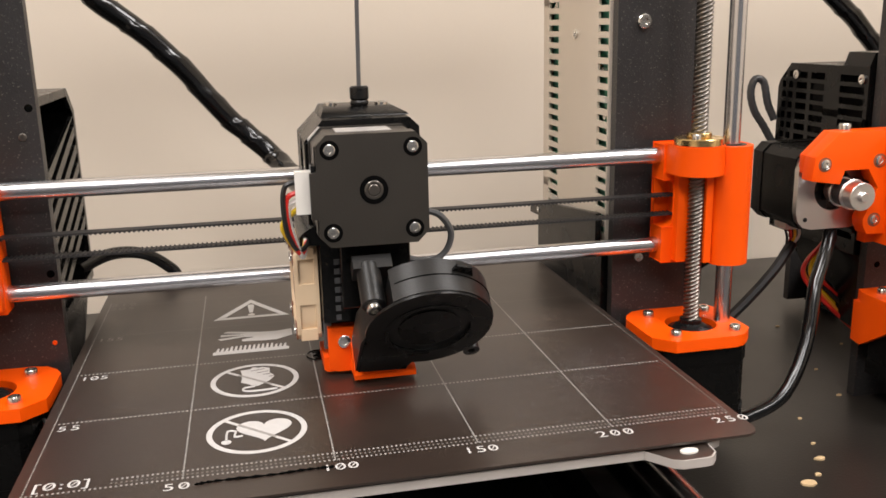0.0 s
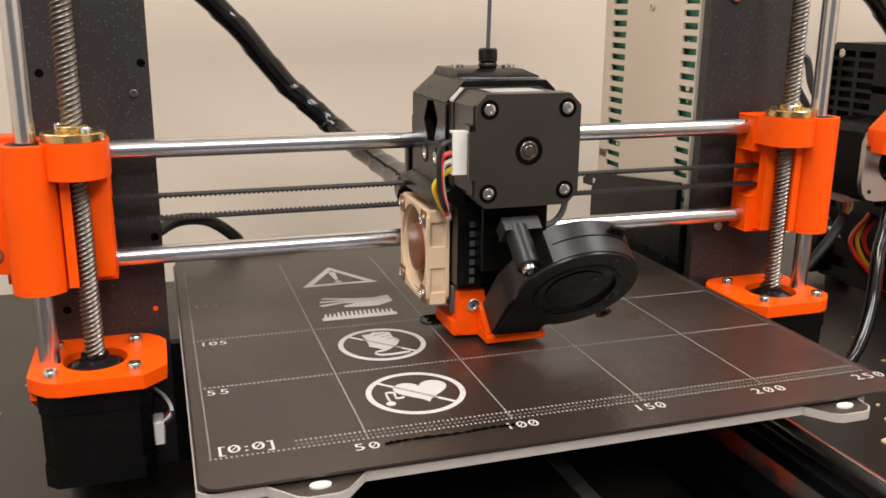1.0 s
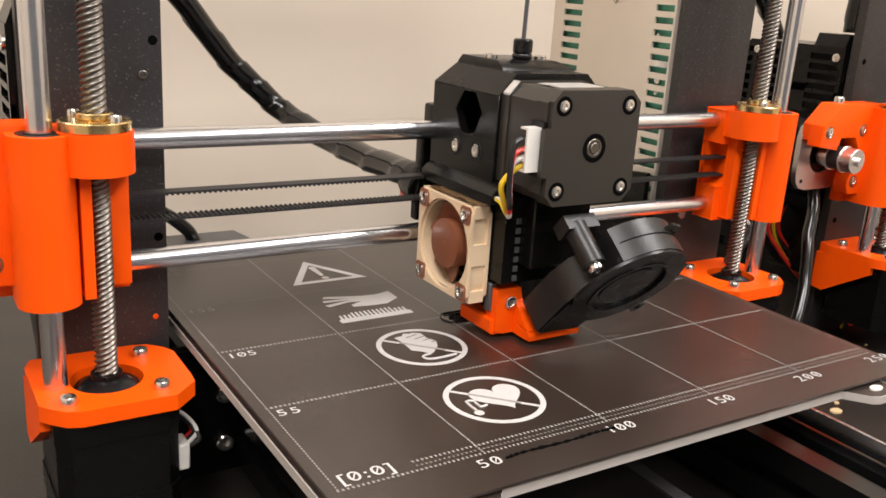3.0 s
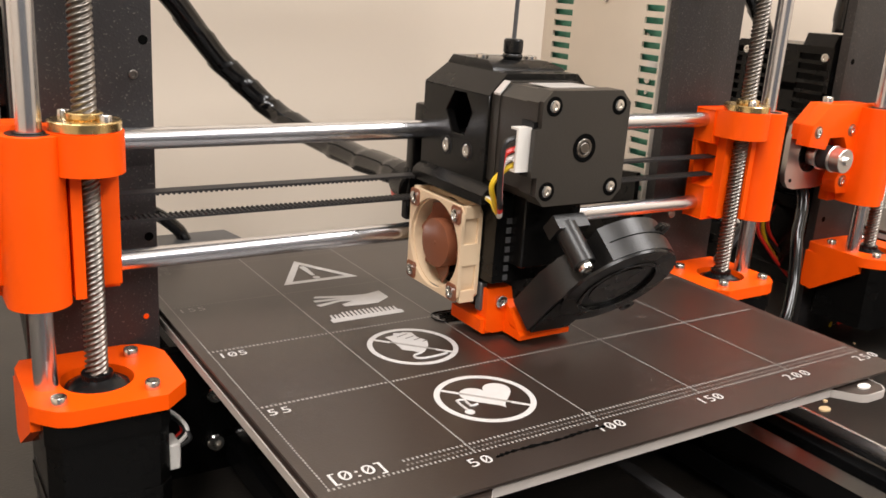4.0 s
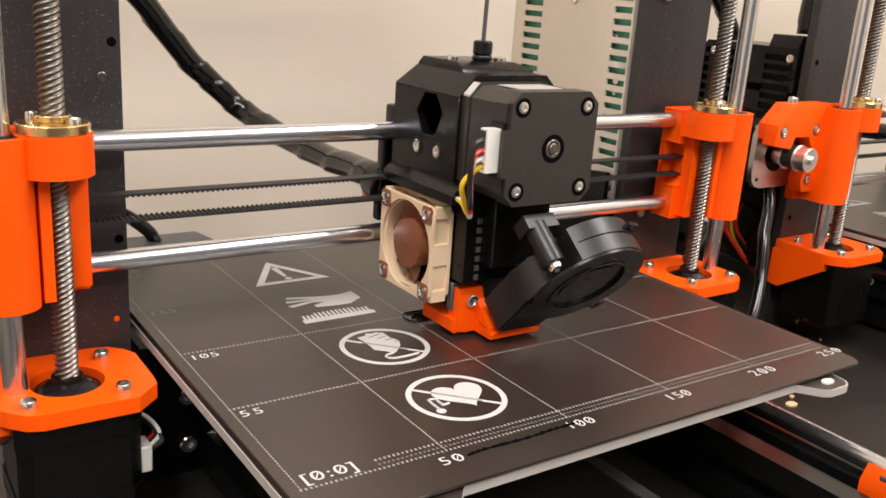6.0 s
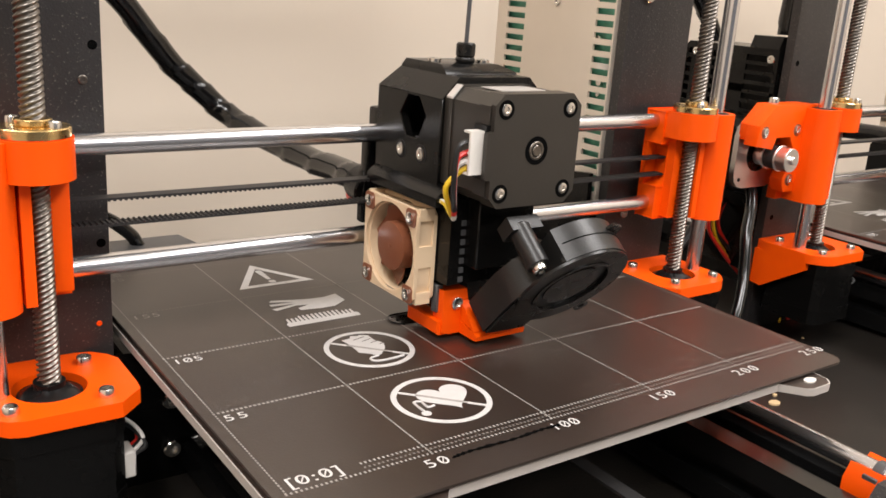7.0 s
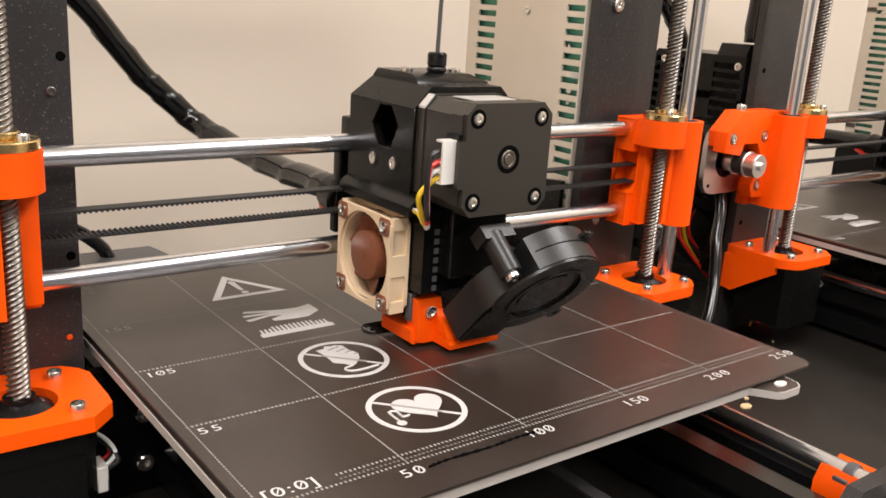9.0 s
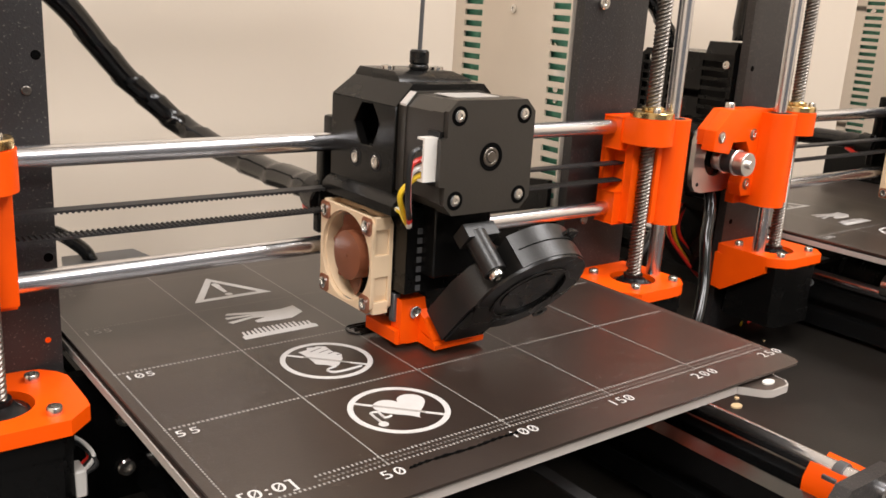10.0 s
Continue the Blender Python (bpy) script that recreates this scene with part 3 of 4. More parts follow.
            cap_screw(mot, (h + sx_, 48.5, 83.3 + sz_), (0, -1, 0), 2.2, 0.7)
    b = NB()
    # black ring as the shade round the shaft
    ring_prism(b, circle(h + 0.4, 83.3, 5.4, 28), circle(h + 0.4, 83.3, 3.7, 28), "y", 48.05, 48.9)
    part("bearing_seat_shade", b, HOLE, mot)
    b = NB()
    ring_prism(b, circle(h + 0.4, 83.3, 3.5, 24), circle(h + 0.4, 83.3, 2.4, 24), "y", 47.9, 48.8)
    cyl(b, (h + 0.4, 47.6, 83.3), (h + 0.4, 48.8, 83.3), 2.1, 18)
    part("shaft", b, SCREW, mot, bevel=0.2)
    b = NB()
    box(b, h - 12, h + 9, 56, 69, 104.35, 104.6)
    part("sticker", b, STICKER, mot, "pale silver sticker on top")
    part("corner_sticker", prism(NB(), [(h - 21.3, 100.2), (h - 17.0, 104.6), (h - 16.6, 104.6), (h - 21.3, 99.4)], "y", 73.6, 77.4), STICKER, mot)
    b = NB()
    box(b, h - 28.5, h - 22.5, 51.0, 52.0, 75, 91)
    box(b, h - 24.0, h - 22.5, 52.01, 55.4, 75, 91)
    for k in range(5):
        box(b, h - 28.5, h - 24.01, 52.01, 55.4, 75 + 3.8 * k, 75.8 + 3.8 * k)
    part("connector", b, WHITEP, mot, "white four-pin plug")
    part("socket", box(NB(), h - 22.5, h - 20, 50.3, 57.4, 73, 93), GLOSSBLACK, mot)
    for k, (mt, z, bow) in enumerate(((BLACKW, 87.5, 0), (RED, 83.5, 1.5), (WHITEW, 80.5, 3), (YELLOW, 77.5, 2))):
        wire(mot, [(h - 26.5, 53.2 + k * 0.3, z), (h - 31.0 - (2 - k) * 0.8, 53 + k, z - 3), (h - 32.5 + bow * 0.6 - (2.5 if mt is YELLOW else 0), 54 + k, 69), (h - 28.5 + bow * 0.5, 58 + k, 60.0 - bow * 1.1), (h - 25, 64 + k * 1.5, 60.0), (h - 24.5, 72 + k, 60.5)], mt, 1.05)
    # grey wire loop on the other side
    part("wire", tube(NB(), [(h + 18, 101, 62), (h + 28, 100, 63.4), (h + 36, 100, 61), (h + 41, 100, 53), (h + 38.5, 100, 44.5), (h + 31, 100, 40.6), (h + 18, 101, 43)], 1.5, 8, 8), GREYP, car, "grey looped cable")
    # beige fan on the side
    fx, fy, fz = h - 29.8, 100.2, 35.2
    b = NB()
    st = math.pi / 40
    ring_prism(b, rect_ray(fy, fz, 20, 20, 40, st, 2.5), circle(fy, fz, 18.6, 40, st), "x", fx, fx + 1.8)
    ring_prism(b, rect_ray(fy, fz, 19.0, 18.2, 40, st, 3), circle(fy, fz, 18.0, 40, st), "x", fx + 1.81, fx + 8.2)
    ring_prism(b, rect_ray(fy, fz, 20, 20, 40, st, 2.5), circle(fy, fz, 18.6, 40, st), "x", fx + 8.21, fx + 10.0)
    for z0_, z1_ in ((-20, -15), (-4.5, 4.5), (15, 20)):
        box(b, fx + 1.5, fx + 8.5, fy - 20, fy - 17.9, fz + z0_, fz + z1_)
        box(b, fx + 1.5, fx + 8.5, fy + 17.9, fy + 20, fz + z0_, fz + z1_)
    fan = part("side_fan", b, BEIGE, car, "beige cooling fan with brown rotor", bevel=0.3)
    b = NB()
    cyl(b, (fx + 0.8, fy, fz), (fx + 9, fy, fz), 10.2, 36)
    cyl(b, (fx + 0.5, fy, fz), (fx + 0.85, fy, fz), 1.0, 10)
    part("rotor_hub", b, BROWN, fan, "brown rotor hub", bevel=0.8, seg=2)
    for k in range(7):
        b = NB()
        a0 = 2 * math.pi * k / 7
        prev = None
        for i in range(6):
            r = 10.0 + 7.4 * i / 5
            t0 = a0 + 0.10 * i
            sw = 0.36
            pts = [b.verts.new((fx + xx, fy + r * math.cos(t0 + ww), fz + r * math.sin(t0 + ww))) for xx, ww in ((4.6, -sw), (5.3, -sw), (9.0, sw), (8.3, sw))]
            if prev:
                for q in range(4):
                    b.faces.new((prev[q], prev[(q + 1) % 4], pts[(q + 1) % 4], pts[q]))
            else:
                b.faces.new(pts[::-1])
            prev = pts
        b.faces.new(prev)
        part("blade", b, BROWN, fan)
    for sy_ in (-16, 16):
        for sz_ in (-16, 16):
            prism(b := NB(), cut_rect(fy + sy_ - 3.6, fy + sy_ + 3.6, fz + sz_ - 3.6, fz + sz_ + 3.6, 1.2), "x", fx - 0.4, fx + 0.3)
            part("corner_pad", b, BROWN, fan, "brown corner pad")
            cap_screw(fan, (fx - 0.4, fy + sy_, fz + sz_), (-1, 0, 0), 2.5, 1.0)
    # blower, leaning forward at 50 degrees
    c = Vector((h + 18.5, 40.5, 29.6))
    u, v, w = Vector((1, 0, 0)), Vector((0, -0.6428, 0.7660)), Vector((0, -0.7660, -0.6428))
    fm = Matrix.Translation(c) @ Matrix((u, v, w)).transposed().to_4x4()
    out = arc(0, 0, 25.2, -76, 128, 28) + [(-15.0, 16), (-15.4, 6.5), (-22.5, 2.0), (-26.0, -8), (-27.0, -29), (-6, -30), (-3.0, -24.2)]
    b = NB()
    prism(b, out, "z", -15, -0.8, fm)
    blw = part("blower", b, BLOWERBLACK, car, "black round blower fan leaning forward", bevel=0.7)
    b = NB()
    ring_prism(b, [(x * 0.995, y * 0.995) for x, y in arc(0, 0, 24.9, 0, 360 - 360 / 36, 35)], circle(0, 0, 16.4, 36), "z", -0.79, 0.4, fm)
    prism(b, [(-24.6, -7), (-26.2, -28.6), (-6.5, -29.6), (-5, -22)], "z", -0.78, 0.3, fm)
    part("front_cover", b, GLOSSBLACK, blw, bevel=0.3)
    b = NB()
    ring_prism(b, circle(0, 0, 17.4, 36), circle(0, 0, 16.0, 36), "z", 0.2, 0.95, fm)
    part("inlet_rim", b, GLOSSBLACK, blw)
    b = NB()
    prism(b, circle(0, 0, 12.2, 32), "z", -0.7, -0.1, fm)
    part("impeller_hub", b, GLOSSBLACK, blw, bevel=0.3)
    b = NB()
    ring_prism(b, circle(19.5, -20.0, 3.4, 16), circle(19.5, -20.0, 1.6, 16), "z", -6, 0.3, fm)
    part("lug", b, BLOWERBLACK, blw)
    # screw tower of the blower and its clip
    b = NB()
    p0, p1 = fm @ Vector((-21.5, 11.5, -4.9)), fm @ Vector((-21.5, 11.5, -23))
    cyl(b, p0, p1, 4.6, 22)
    part("screw_tower", b, BLOWERBLACK, blw, bevel=0.4)
    cap_screw(blw, p0, w, 3.0, 2.4)
    b = NB()
    prism(b, [(-27.5, 7), (-15, 7), (-12.5, 10), (-12.5, 15), (-27.5, 15)], "z", -26, -20, fm)
    part("clip", b, BLOWERBLACK, blw, bevel=0.6)
    rim = arc(0, 0, 25.42, -70, 124, 28) + arc(0, 0, 24.8, 124, -70, 28)
    part("seam", prism(NB(), rim, "z", -8.1, -7.7, fm), HOLE, blw)
    b = NB()
    prism(b, [(7, 23), (16, 19.5), (15, 25), (9, 27)], "z", -10.5, -9.3, fm)
    part("tab", b, GLOSSBLACK, blw)
    # orange duct under the blower: rear block, screw post, gusset and lip
    sh = part("air_duct", prism(NB(), [(h - 19.8, 8.2), (h - 19.8, 3.0), (h - 18.4, 1.9), (h + 4, 1.9), (h + 4, 8.2)], "y", 76.5, 98), ORANGE, car, "bright orange printed air duct", bevel=0.45)
    part("screw_post", prism(NB(), [(h - 17.6, 21.2), (h - 17.6, 3.2), (h - 14, 2.0), (h + 11, 2.0), (h + 11, 5.0), (h - 1.0, 5.4), (h - 4.6, 14.5), (h - 6.0, 21.2)], "y", 75.6, 82.4), ORANGE, sh, bevel=0.45)
    part("duct_lip", prism(NB(), [(64.2, 1.9), (63.8, 3.9), (66.5, 5.6), (70.0, 5.6), (75.5, 7.5), (75.5, 1.9)], "x", h - 8.6, h + 17.0), ORANGE, sh, bevel=0.45)
    part("gusset", prism(NB(), [(65.6, 5.62), (75.5, 16.0), (75.5, 7.6)], "x", h - 8.5, h - 4.8), ORANGE, sh, bevel=0.3)
    part("duct_floor", box(NB(), h - 5.4, h + 15, 82.5, 92, 2.1, 4.6), ORANGE, sh, bevel=0.3)
    cap_screw(sh, (h - 10.9, 75.6, 15.2), (0, -1, 0), 2.8, 1.2)
    # wrapped cable going back and up from the carriage
    pts = [(h - 20, 134, 51), (h - 15, 160, 52), (h - 12.5, 200, 50), (h - 13.5, 236, 51), (h - 20, 268, 56.5), (h - 28, 287, 64), (h - 43, 292, 78.5), (h - 57, 293, 92), (h - 80, 293, 121), (h - 102, 292, 143), (h - 124, 290, 161), (h - 146, 278, 190),
           (h - 163, 245, 220), (h - 171, 205, 232), (h - 173, 172, 210), (h - 173, 159, 165), (h - 173, 158, 124)]
    part("wrapped_cable", tube(NB(), pts, 6.6, 16, 16, wobble=lambda i, k: 0.93 + 0.13 * ((i / 13.0 + k) % 1.0) ** 2), SLEEVE, car, "thick glossy black wrapped cable")
    part("cable_clip", box(cyl(NB(), (h - 19, 133, 50), (h - 17, 147, 51.5), 8.6, 20), h - 24, h - 8, 133, 138, 36, 60), BLACK, car, bevel=0.8)
    wire(car, [(h - 23, 139, 45.5), (h - 21.5, 148, 44), (h - 17, 158, 46)], RED, 1.6)


def slotted(b, xa, xb, y0, y1, zz, slots):
    """A thin upright wall of strips with rows of slots; zz alternates solid and slotted bands."""
    ys = [y0] + [q for s in slots for q in s] + [y1]
    for i in range(len(zz) - 1):
        for k in range(len(ys) - 1):
            if i % 2 == 0 or k % 2 == 0:
                box(b, xa, xb, ys[k], ys[k + 1], zz[i], zz[i + 1])
    bmesh.ops.remove_doubles(b, verts=b.verts, dist=0.002)


def build_boxes(pr):
    # electronics box behind the left upright
    x0, x1, y0, y1, z0, z1 = -59.5, -10.0, FR1 + 2, 230.0, 12.0, 115.4
    b = NB()
    zz = [z0] + [z0 + 8 + 6.2 * k + q for k in range(15) for q in (0, 3.9)] + [z1 - 0.01]
    slots = [(y0 + 3, y0 + 24), (184, 197), (200.5, 211), (214.5, 219), (221.5, 225.5)]
    slotted(b, x0, x0 + 2, y0, y1, zz, slots)
    for vv in b.verts:                       # the upper back corner is cut off
        over = (vv.co.y - 215) + (vv.co.z - 103)
        if vv.co.y > 215 and vv.co.z > 103 and over > 15:
            vv.co.y -= over - 15
    bx = part("electronics_box", b, BLACK, pr, "black printed vented box")
    cut_back = [(y1, z0), (y1, 103), (215, z1), (215, z1 - 2), (y1 - 2, 102), (y1 - 2, z0)]
    part("back_panel", prism(NB(), cut_back, "x", x0 + 2.01, x1 - 2.01), BLACK, bx)
    part("front_panel", box(NB(), x0 + 2.01, x1 - 2.01, y0, y0 + 2, z0, z1), BLACK, bx)
    part("bottom_panel", box(NB(), x0 + 2.01, x1 - 2.01, y0 + 2.01, y1 - 2.01, z0, z0 + 2), BLACK, bx)
    part("top_panel", box(NB(), x0 + 2.01, x1 - 2.01, y0 + 2.01, 214.99, z1 - 2, z1), BLACK, bx)
    louvre = NB()
    ring_prism(louvre, [(y0, z0), (y1, z0), (y1, 103), (215, z1), (y0, z1)], [(y0 + 4, z0 + 4), (y1 - 4, z0 + 4), (y1 - 4, 101), (213, z1 - 4), (y0 + 4, z1 - 4)], "x", x1 - 2, x1)
    part("louvre_frame", louvre, BLACK, bx)
    for k in range(13):
        za, zc = z0 - 22 + 9.6 * k, z0 - 22 + 9.6 * k + 5.0
        pts = [(y0 + 4, za), (y1 - 4, za + 24), (y1 - 4, zc + 24), (y0 + 4, zc)]
        pts = [(yy, min(max(q, z0 + 3.9), z1 - 3.9 if yy < 200 else 101)) for yy, q in pts]
        if pts[3][1] - pts[0][1] > 0.5 and pts[2][1] - pts[1][1] > 0.5:
            part("slat", prism(NB(), pts, "x", x1 - 1.9, x1 - 0.1), BLACK, bx)
    # board enlarged and blackened to stand in for the dark interior
    part("circuit_board", box(NB(), -30, -28, y0 + 2.2, y1 - 16, z0 + 2.2, z1 - 2.2), MATTBLACK, bx)
    for yy, zz in ((151, 108.8), (211, 108.8)):
        cap_screw(bx, (x0, yy, zz), (-1, 0, 0), 2.7, 1.2)
    b = NB()
    prism(b, [(-59, 115.42), (-34, 115.42), (-38, 123), (-56, 123)], "y", 147, 169)
    part("cable_gland", b, BLACK, bx, bevel=0.8)
    part("bed_cable", tube(NB(), [(-14, 215, 20), (0, 232, 23), (16, 244, 19), (30, 248, 8), (34, 246, 1)], 3.4, 10, 8), SLEEVE, pr, "black wrapped bed cable")
    part("box_bracket", prism(NB(), [(FR1 + 0.02, 11.9), (220, 11.9), (219, 6), (176, -30), (FR1 + 0.02, -34)], "x", -52, -12), BLACK, pr, "black printed bracket", bevel=0.8)
    # power supply behind the right upright, slots in two columns
    x0, x1, y0, y1, z0, z1 = 256.5, 306.0, FR1 + 2, 246.0, 31.0, 246.0
    b = NB()
    cols = [(147.0, 160.5), (220.0, 236.5)]
    zz = [z0]
    z = z0 + 4.0
    while z < z1 - 8:
        zz += [z, z + 3.3]
        z += 6.4
    zz.append(z1)
    slotted(b, x0, x0 + 1.4, y0, y1, zz, cols)
    ps = part("power_supply", b, PSUMETAL, pr, "pale metal power supply with ventilation slots")
    for nm, dims in (("front_panel", (x0 + 1.41, x1, y0, y0 + 1.4, z0, z1)), ("back_panel", (x0 + 1.41, x1, y1 - 1.4, y1, z0, z1)),
                     ("top_panel", (x0 + 1.41, x1, y0 + 1.41, y1 - 1.41, z1 - 1.4, z1)), ("side_panel", (x1 - 1.4, x1 - 0.01, y0 + 1.41, y1 - 1.41, z0, z1 - 1.41))):
        part(nm, box(NB(), *dims), PSUMETAL, ps)
    part("circuit_board", box(NB(), x0 + 4.5, x0 + 6, y0 + 4, y1 - 4, z0 + 1, z1 - 4), PCB, ps)
    b = NB()
    rnd = random.Random(4)
    for k in range(40):
        yy, zc = rnd.uniform(y0 + 8, y1 - 8), rnd.uniform(z0 + 6, z1 - 8)
        cyl(b, (x0 + 4.45, yy, zc), (x0 + 4.45 - rnd.uniform(0.8, 2.4), yy, zc), rnd.uniform(0.8, 2.4), 8)
    tagged(part("components", b, BOLT, ps), "small metal components on the board", kind="stuff")
    cap_screw(ps, (x0, 192, 136), (-1, 0, 0), 2.4, 1.0)
    # dark cover below it
    b = NB()
    prism(b, [(FR1 + 2, TBL + 4), (FR1 + 2, 30.9), (243, 30.9), (250, 24), (250, TBL + 4)], "x", 254.6, 308)
    cv = part("supply_cover", b, BLACK, pr, "black printed supply cover", bevel=1.0)
    b = NB()
    prism(b, [(FR1 + 3, 31.0), (FR1 + 3, 46), (150, 46), (246, 34.5), (256, 30), (256, 26)], "x", 251.4, 254.5)
    pl = part("cover_flange", b, BLACK, cv, bevel=0.4)
    cap_screw(cv, (251.4, 240, 30.5), (-1, 0, 0), 1.8, 0.6)


def build_bed(pr):
    y = BEDY
    b = NB()
    bx0, bx1, f = -4.8, 235.0, y - 17.0
    edge = [(bx0 + 3, f), (15, f), (23, f - 8.5), (26, f - 9.8), (35, f - 9.8), (38, f - 8.5), (45, f), (205, f), (212, f - 8.5), (215, f - 9.8), (224, f - 9.8), (226, f - 9.2), (228.5, f - 6.5), (229, f), (bx1, f + 3), (bx1, y + 232), (bx1 - 3, y + 235), (bx0 + 3, y + 235), (bx0, y + 232), (bx0, f + 3)]
    prism(b, edge, "z", -5.4, -2.2)
    bed = part("heated_bed", b, BEDEDGE, pr, "grey heated bed plate with front ears", bevel=0.5)
    cx_, cy_ = (bx0 + bx1) / 2, y + 108
    part("bed_face", prism(NB(), [(cx_ + (px - cx_) * 0.996, cy_ + (py - cy_) * 0.996) for px, py in edge], "z", -2.19, -2.15), SHEET, bed)
    part("magnet_layer", box(NB(), bx0 + 1.6, bx1 - 1, f + 1.8, y + 233, -2.14, -0.97), RUBBER, bed)
    for sx_ in (30.5, 219.5):
        b = NB()
        prism(b, [(sx_ + 3.3 * math.cos(t * math.pi / 8), f - 4.2 + 1.9 * math.sin(t * math.pi / 8)) for t in range(16)], "z", -2.14, -1.5)
        part("screw_cap", b, WHITEP, bed, "white oval cap")
    part("cable_cover", prism(NB(), [(18, y + 235.2), (62, y + 235.2), (58, y + 256), (22, y + 256)], "z", -5.4, 2.4), GREYP, bed, "grey cable cover at the back", bevel=0.8)
    b = NB()
    prism(b, [(20, y + 20), (110, y + 70), (140, y + 70), (230, y + 20), (234, y + 30), (160, y + 95), (160, y + 130), (234, y + 195), (230, y + 205), (140, y + 155), (110, y + 155), (20, y + 205), (16, y + 195), (90, y + 130), (90, y + 95), (16, y + 30)], "z", -17, -12)
    ca = part("bed_carriage", b, MATTBLACK, pr, bevel=0.6)
    for sx_, sy_ in ((24, 26), (226, 26), (24, 198), (226, 198), (125, 80), (125, 145)):
        part("spacer", cyl(NB(), (sx_, y + sy_, -12), (sx_, y + sy_, -5.42), 3.2, 14), ALU, ca)
    for sx_, sy_ in ((20, 50), (20, 170), (230, 110)):
        part("bearing", cyl(NB(), (sx_, y + sy_ - 12, -25), (sx_, y + sy_ + 12, -25), 7.9, 20), BOLT, ca)
    part("belt_mount", box(NB(), 118, 134, y + 60, y + 110, -26, -17.02), BLACK, ca, bevel=0.8)


def build_base(pr):
    # lengthwise rods, extrusions and end plates of the base
    for x in (20.0, 230.0):
        part("y_rod", cyl(NB(), (x, -70, -31), (x, 300, -31), 4.0, 28), CHROME, pr, "polished lengthwise steel rod")
    for x, s in ((35, 1), (215, -1)):
        b = NB()
        prof = []
        for qx, qz in ((-15, -15), (-4, -15), (-4, -10), (4, -10), (4, -15), (15, -15), (15, -4), (10, -4), (10, 4), (15, 4), (15, 15), (4, 15), (4, 10), (-4, 10), (-4, 15), (-15, 15), (-15, 4), (-10, 4), (-10, -4), (-15, -4)):
            prof.append((x - s * 2 + qx, -51 + qz))
        prism(b, prof, "y", -62, 138)
        part("extrusion", b, EXTRUSION, pr, "black aluminium extrusion", bevel=0.5)
        b = NB()
        prism(b, prof, "y", 144.1, 298)
        part("extrusion", b, EXTRUSION, pr, "black aluminium extrusion", bevel=0.5)
    b = NB()
    prism(b, [(4, TBL + 5), (242, TBL + 5), (242, -25), (237, -22.5), (205, -22.5), (195, -34), (55, -34), (45, -22.5), (12, -22.5), (4, -25)], "y", -68.5, -62.05)
    fp = part("front_plate", b, FRAME, pr, "black powder-coated front plate", bevel=0.5)
    for x, z in ((229, -38), (221, -47), (29, -38), (21, -47)):
        cap_screw(fp, (x, -68.5, z), (0, -1, 0), 3.2, 2.6, name="bolt")
    b = NB()
    prism(b, [(4, TBL + 5), (246, TBL + 5), (246, -22.5), (4, -22.5)], "y", 298.1, 304)
    part("back_plate", b, FRAME, pr, bevel=0.5)
    for x in (20.0, 230.0):
        b = NB()
        prism(b, [(x - 11, -44), (x + 11, -44), (x + 11, -34), (x + 7, -28), (x + 3.9, -30), (x, -34.8), (x - 3.9, -30), (x - 7, -28), (x - 11, -34)], "y", -61.9, -42)
        hd = part("rod_holder", b, ORANGE, pr, "orange printed rod holder", bevel=0.5)
        b = NB()
        ring_prism(b, [(x + 5.4 * math.cos(t * math.pi / 12), -31.2 + 5.0 * math.sin(t * math.pi / 12)) for t in range(24)], [(x + 4.2 * math.cos(t * math.pi / 12), -31.2 + 4.1 * math.sin(t * math.pi / 12)) for t in range(24)], "y", -53.5, -49.5)
        box(b, x - 9.5, x - 5.2, -54.5, -48.5, -35, -30)
        part("cable_tie", b, GREYP, hd, "dark cable tie", bevel=0.3)
    for x0, x1 in ((12, 40), (210, 238)):
        for yy in (-55, 285):
            part("rubber_foot", cyl(NB(), ((x0 + x1) / 2, yy, TBL), ((x0 + x1) / 2, yy, TBL + 5), 9, 20), RUBBER, pr)
    # foot of the frame, bolted to the extrusions
    b = NB()
    prism(b, [(-9, TBL), (259, TBL), (259, -12), (216, -12), (208, -38), (42, -38), (34, -12), (-9, -12)], "y", FR0, FR1)
    cb = part("frame_foot", b, MOTORBLACK, pr, bevel=0.5)
    for x in (13.0, 237.0):
        for z in (-33.0, -55.5):
            cap_screw(cb, (x, FR0, z), (0, -1, 0), 3.9, 3.2, name="bolt")
    part("y_belt", box(NB(), 122, 128, -55, 290, -28.5, -27.4), RUBBER, pr)


def build_printer():
    pr = empty("desktop_printer", 125, 110, TBL, "orange and black desktop filament printer standing on the table", "printer", "printers on the table")
    build_frame(pr)
    build_base(pr)
    build_z(pr)
    build_x(pr)
    build_boxes(pr)
    build_bed(pr)
    return pr


printer = build_printer()
standing = set(printer.children)
build_head(printer)
HEAD_MESHES = {o.data for o in printer.children if o not in standing}


# ---- the print sheet with its markings ----
def gy(v):
    """A marked bed coordinate to the place along the travel."""
    return BEDY + v


def flat(pts, z0=0.0, z1=0.12):
    return prism(NB(), pts, "z", z0, z1)


def dashes(parent, p, q, pitch, length, width, mat):
    b = NB()
    p, q = Vector((*p, 0)), Vector((*q, 0))
    d = (q - p)
    n = int(d.length / pitch)
    d.normalize()
    s = Vector((-d.y, d.x, 0)) * width / 2
    for i in range(n):
        a = p + d * (i * pitch)
        c = a + d * length
        vs = [b.verts.new(k + Vector((0, 0, 0.1))) for k in (a - s, c - s, c + s, a + s)]
        b.faces.new(vs)
    return part("grid_line", b, mat, parent)


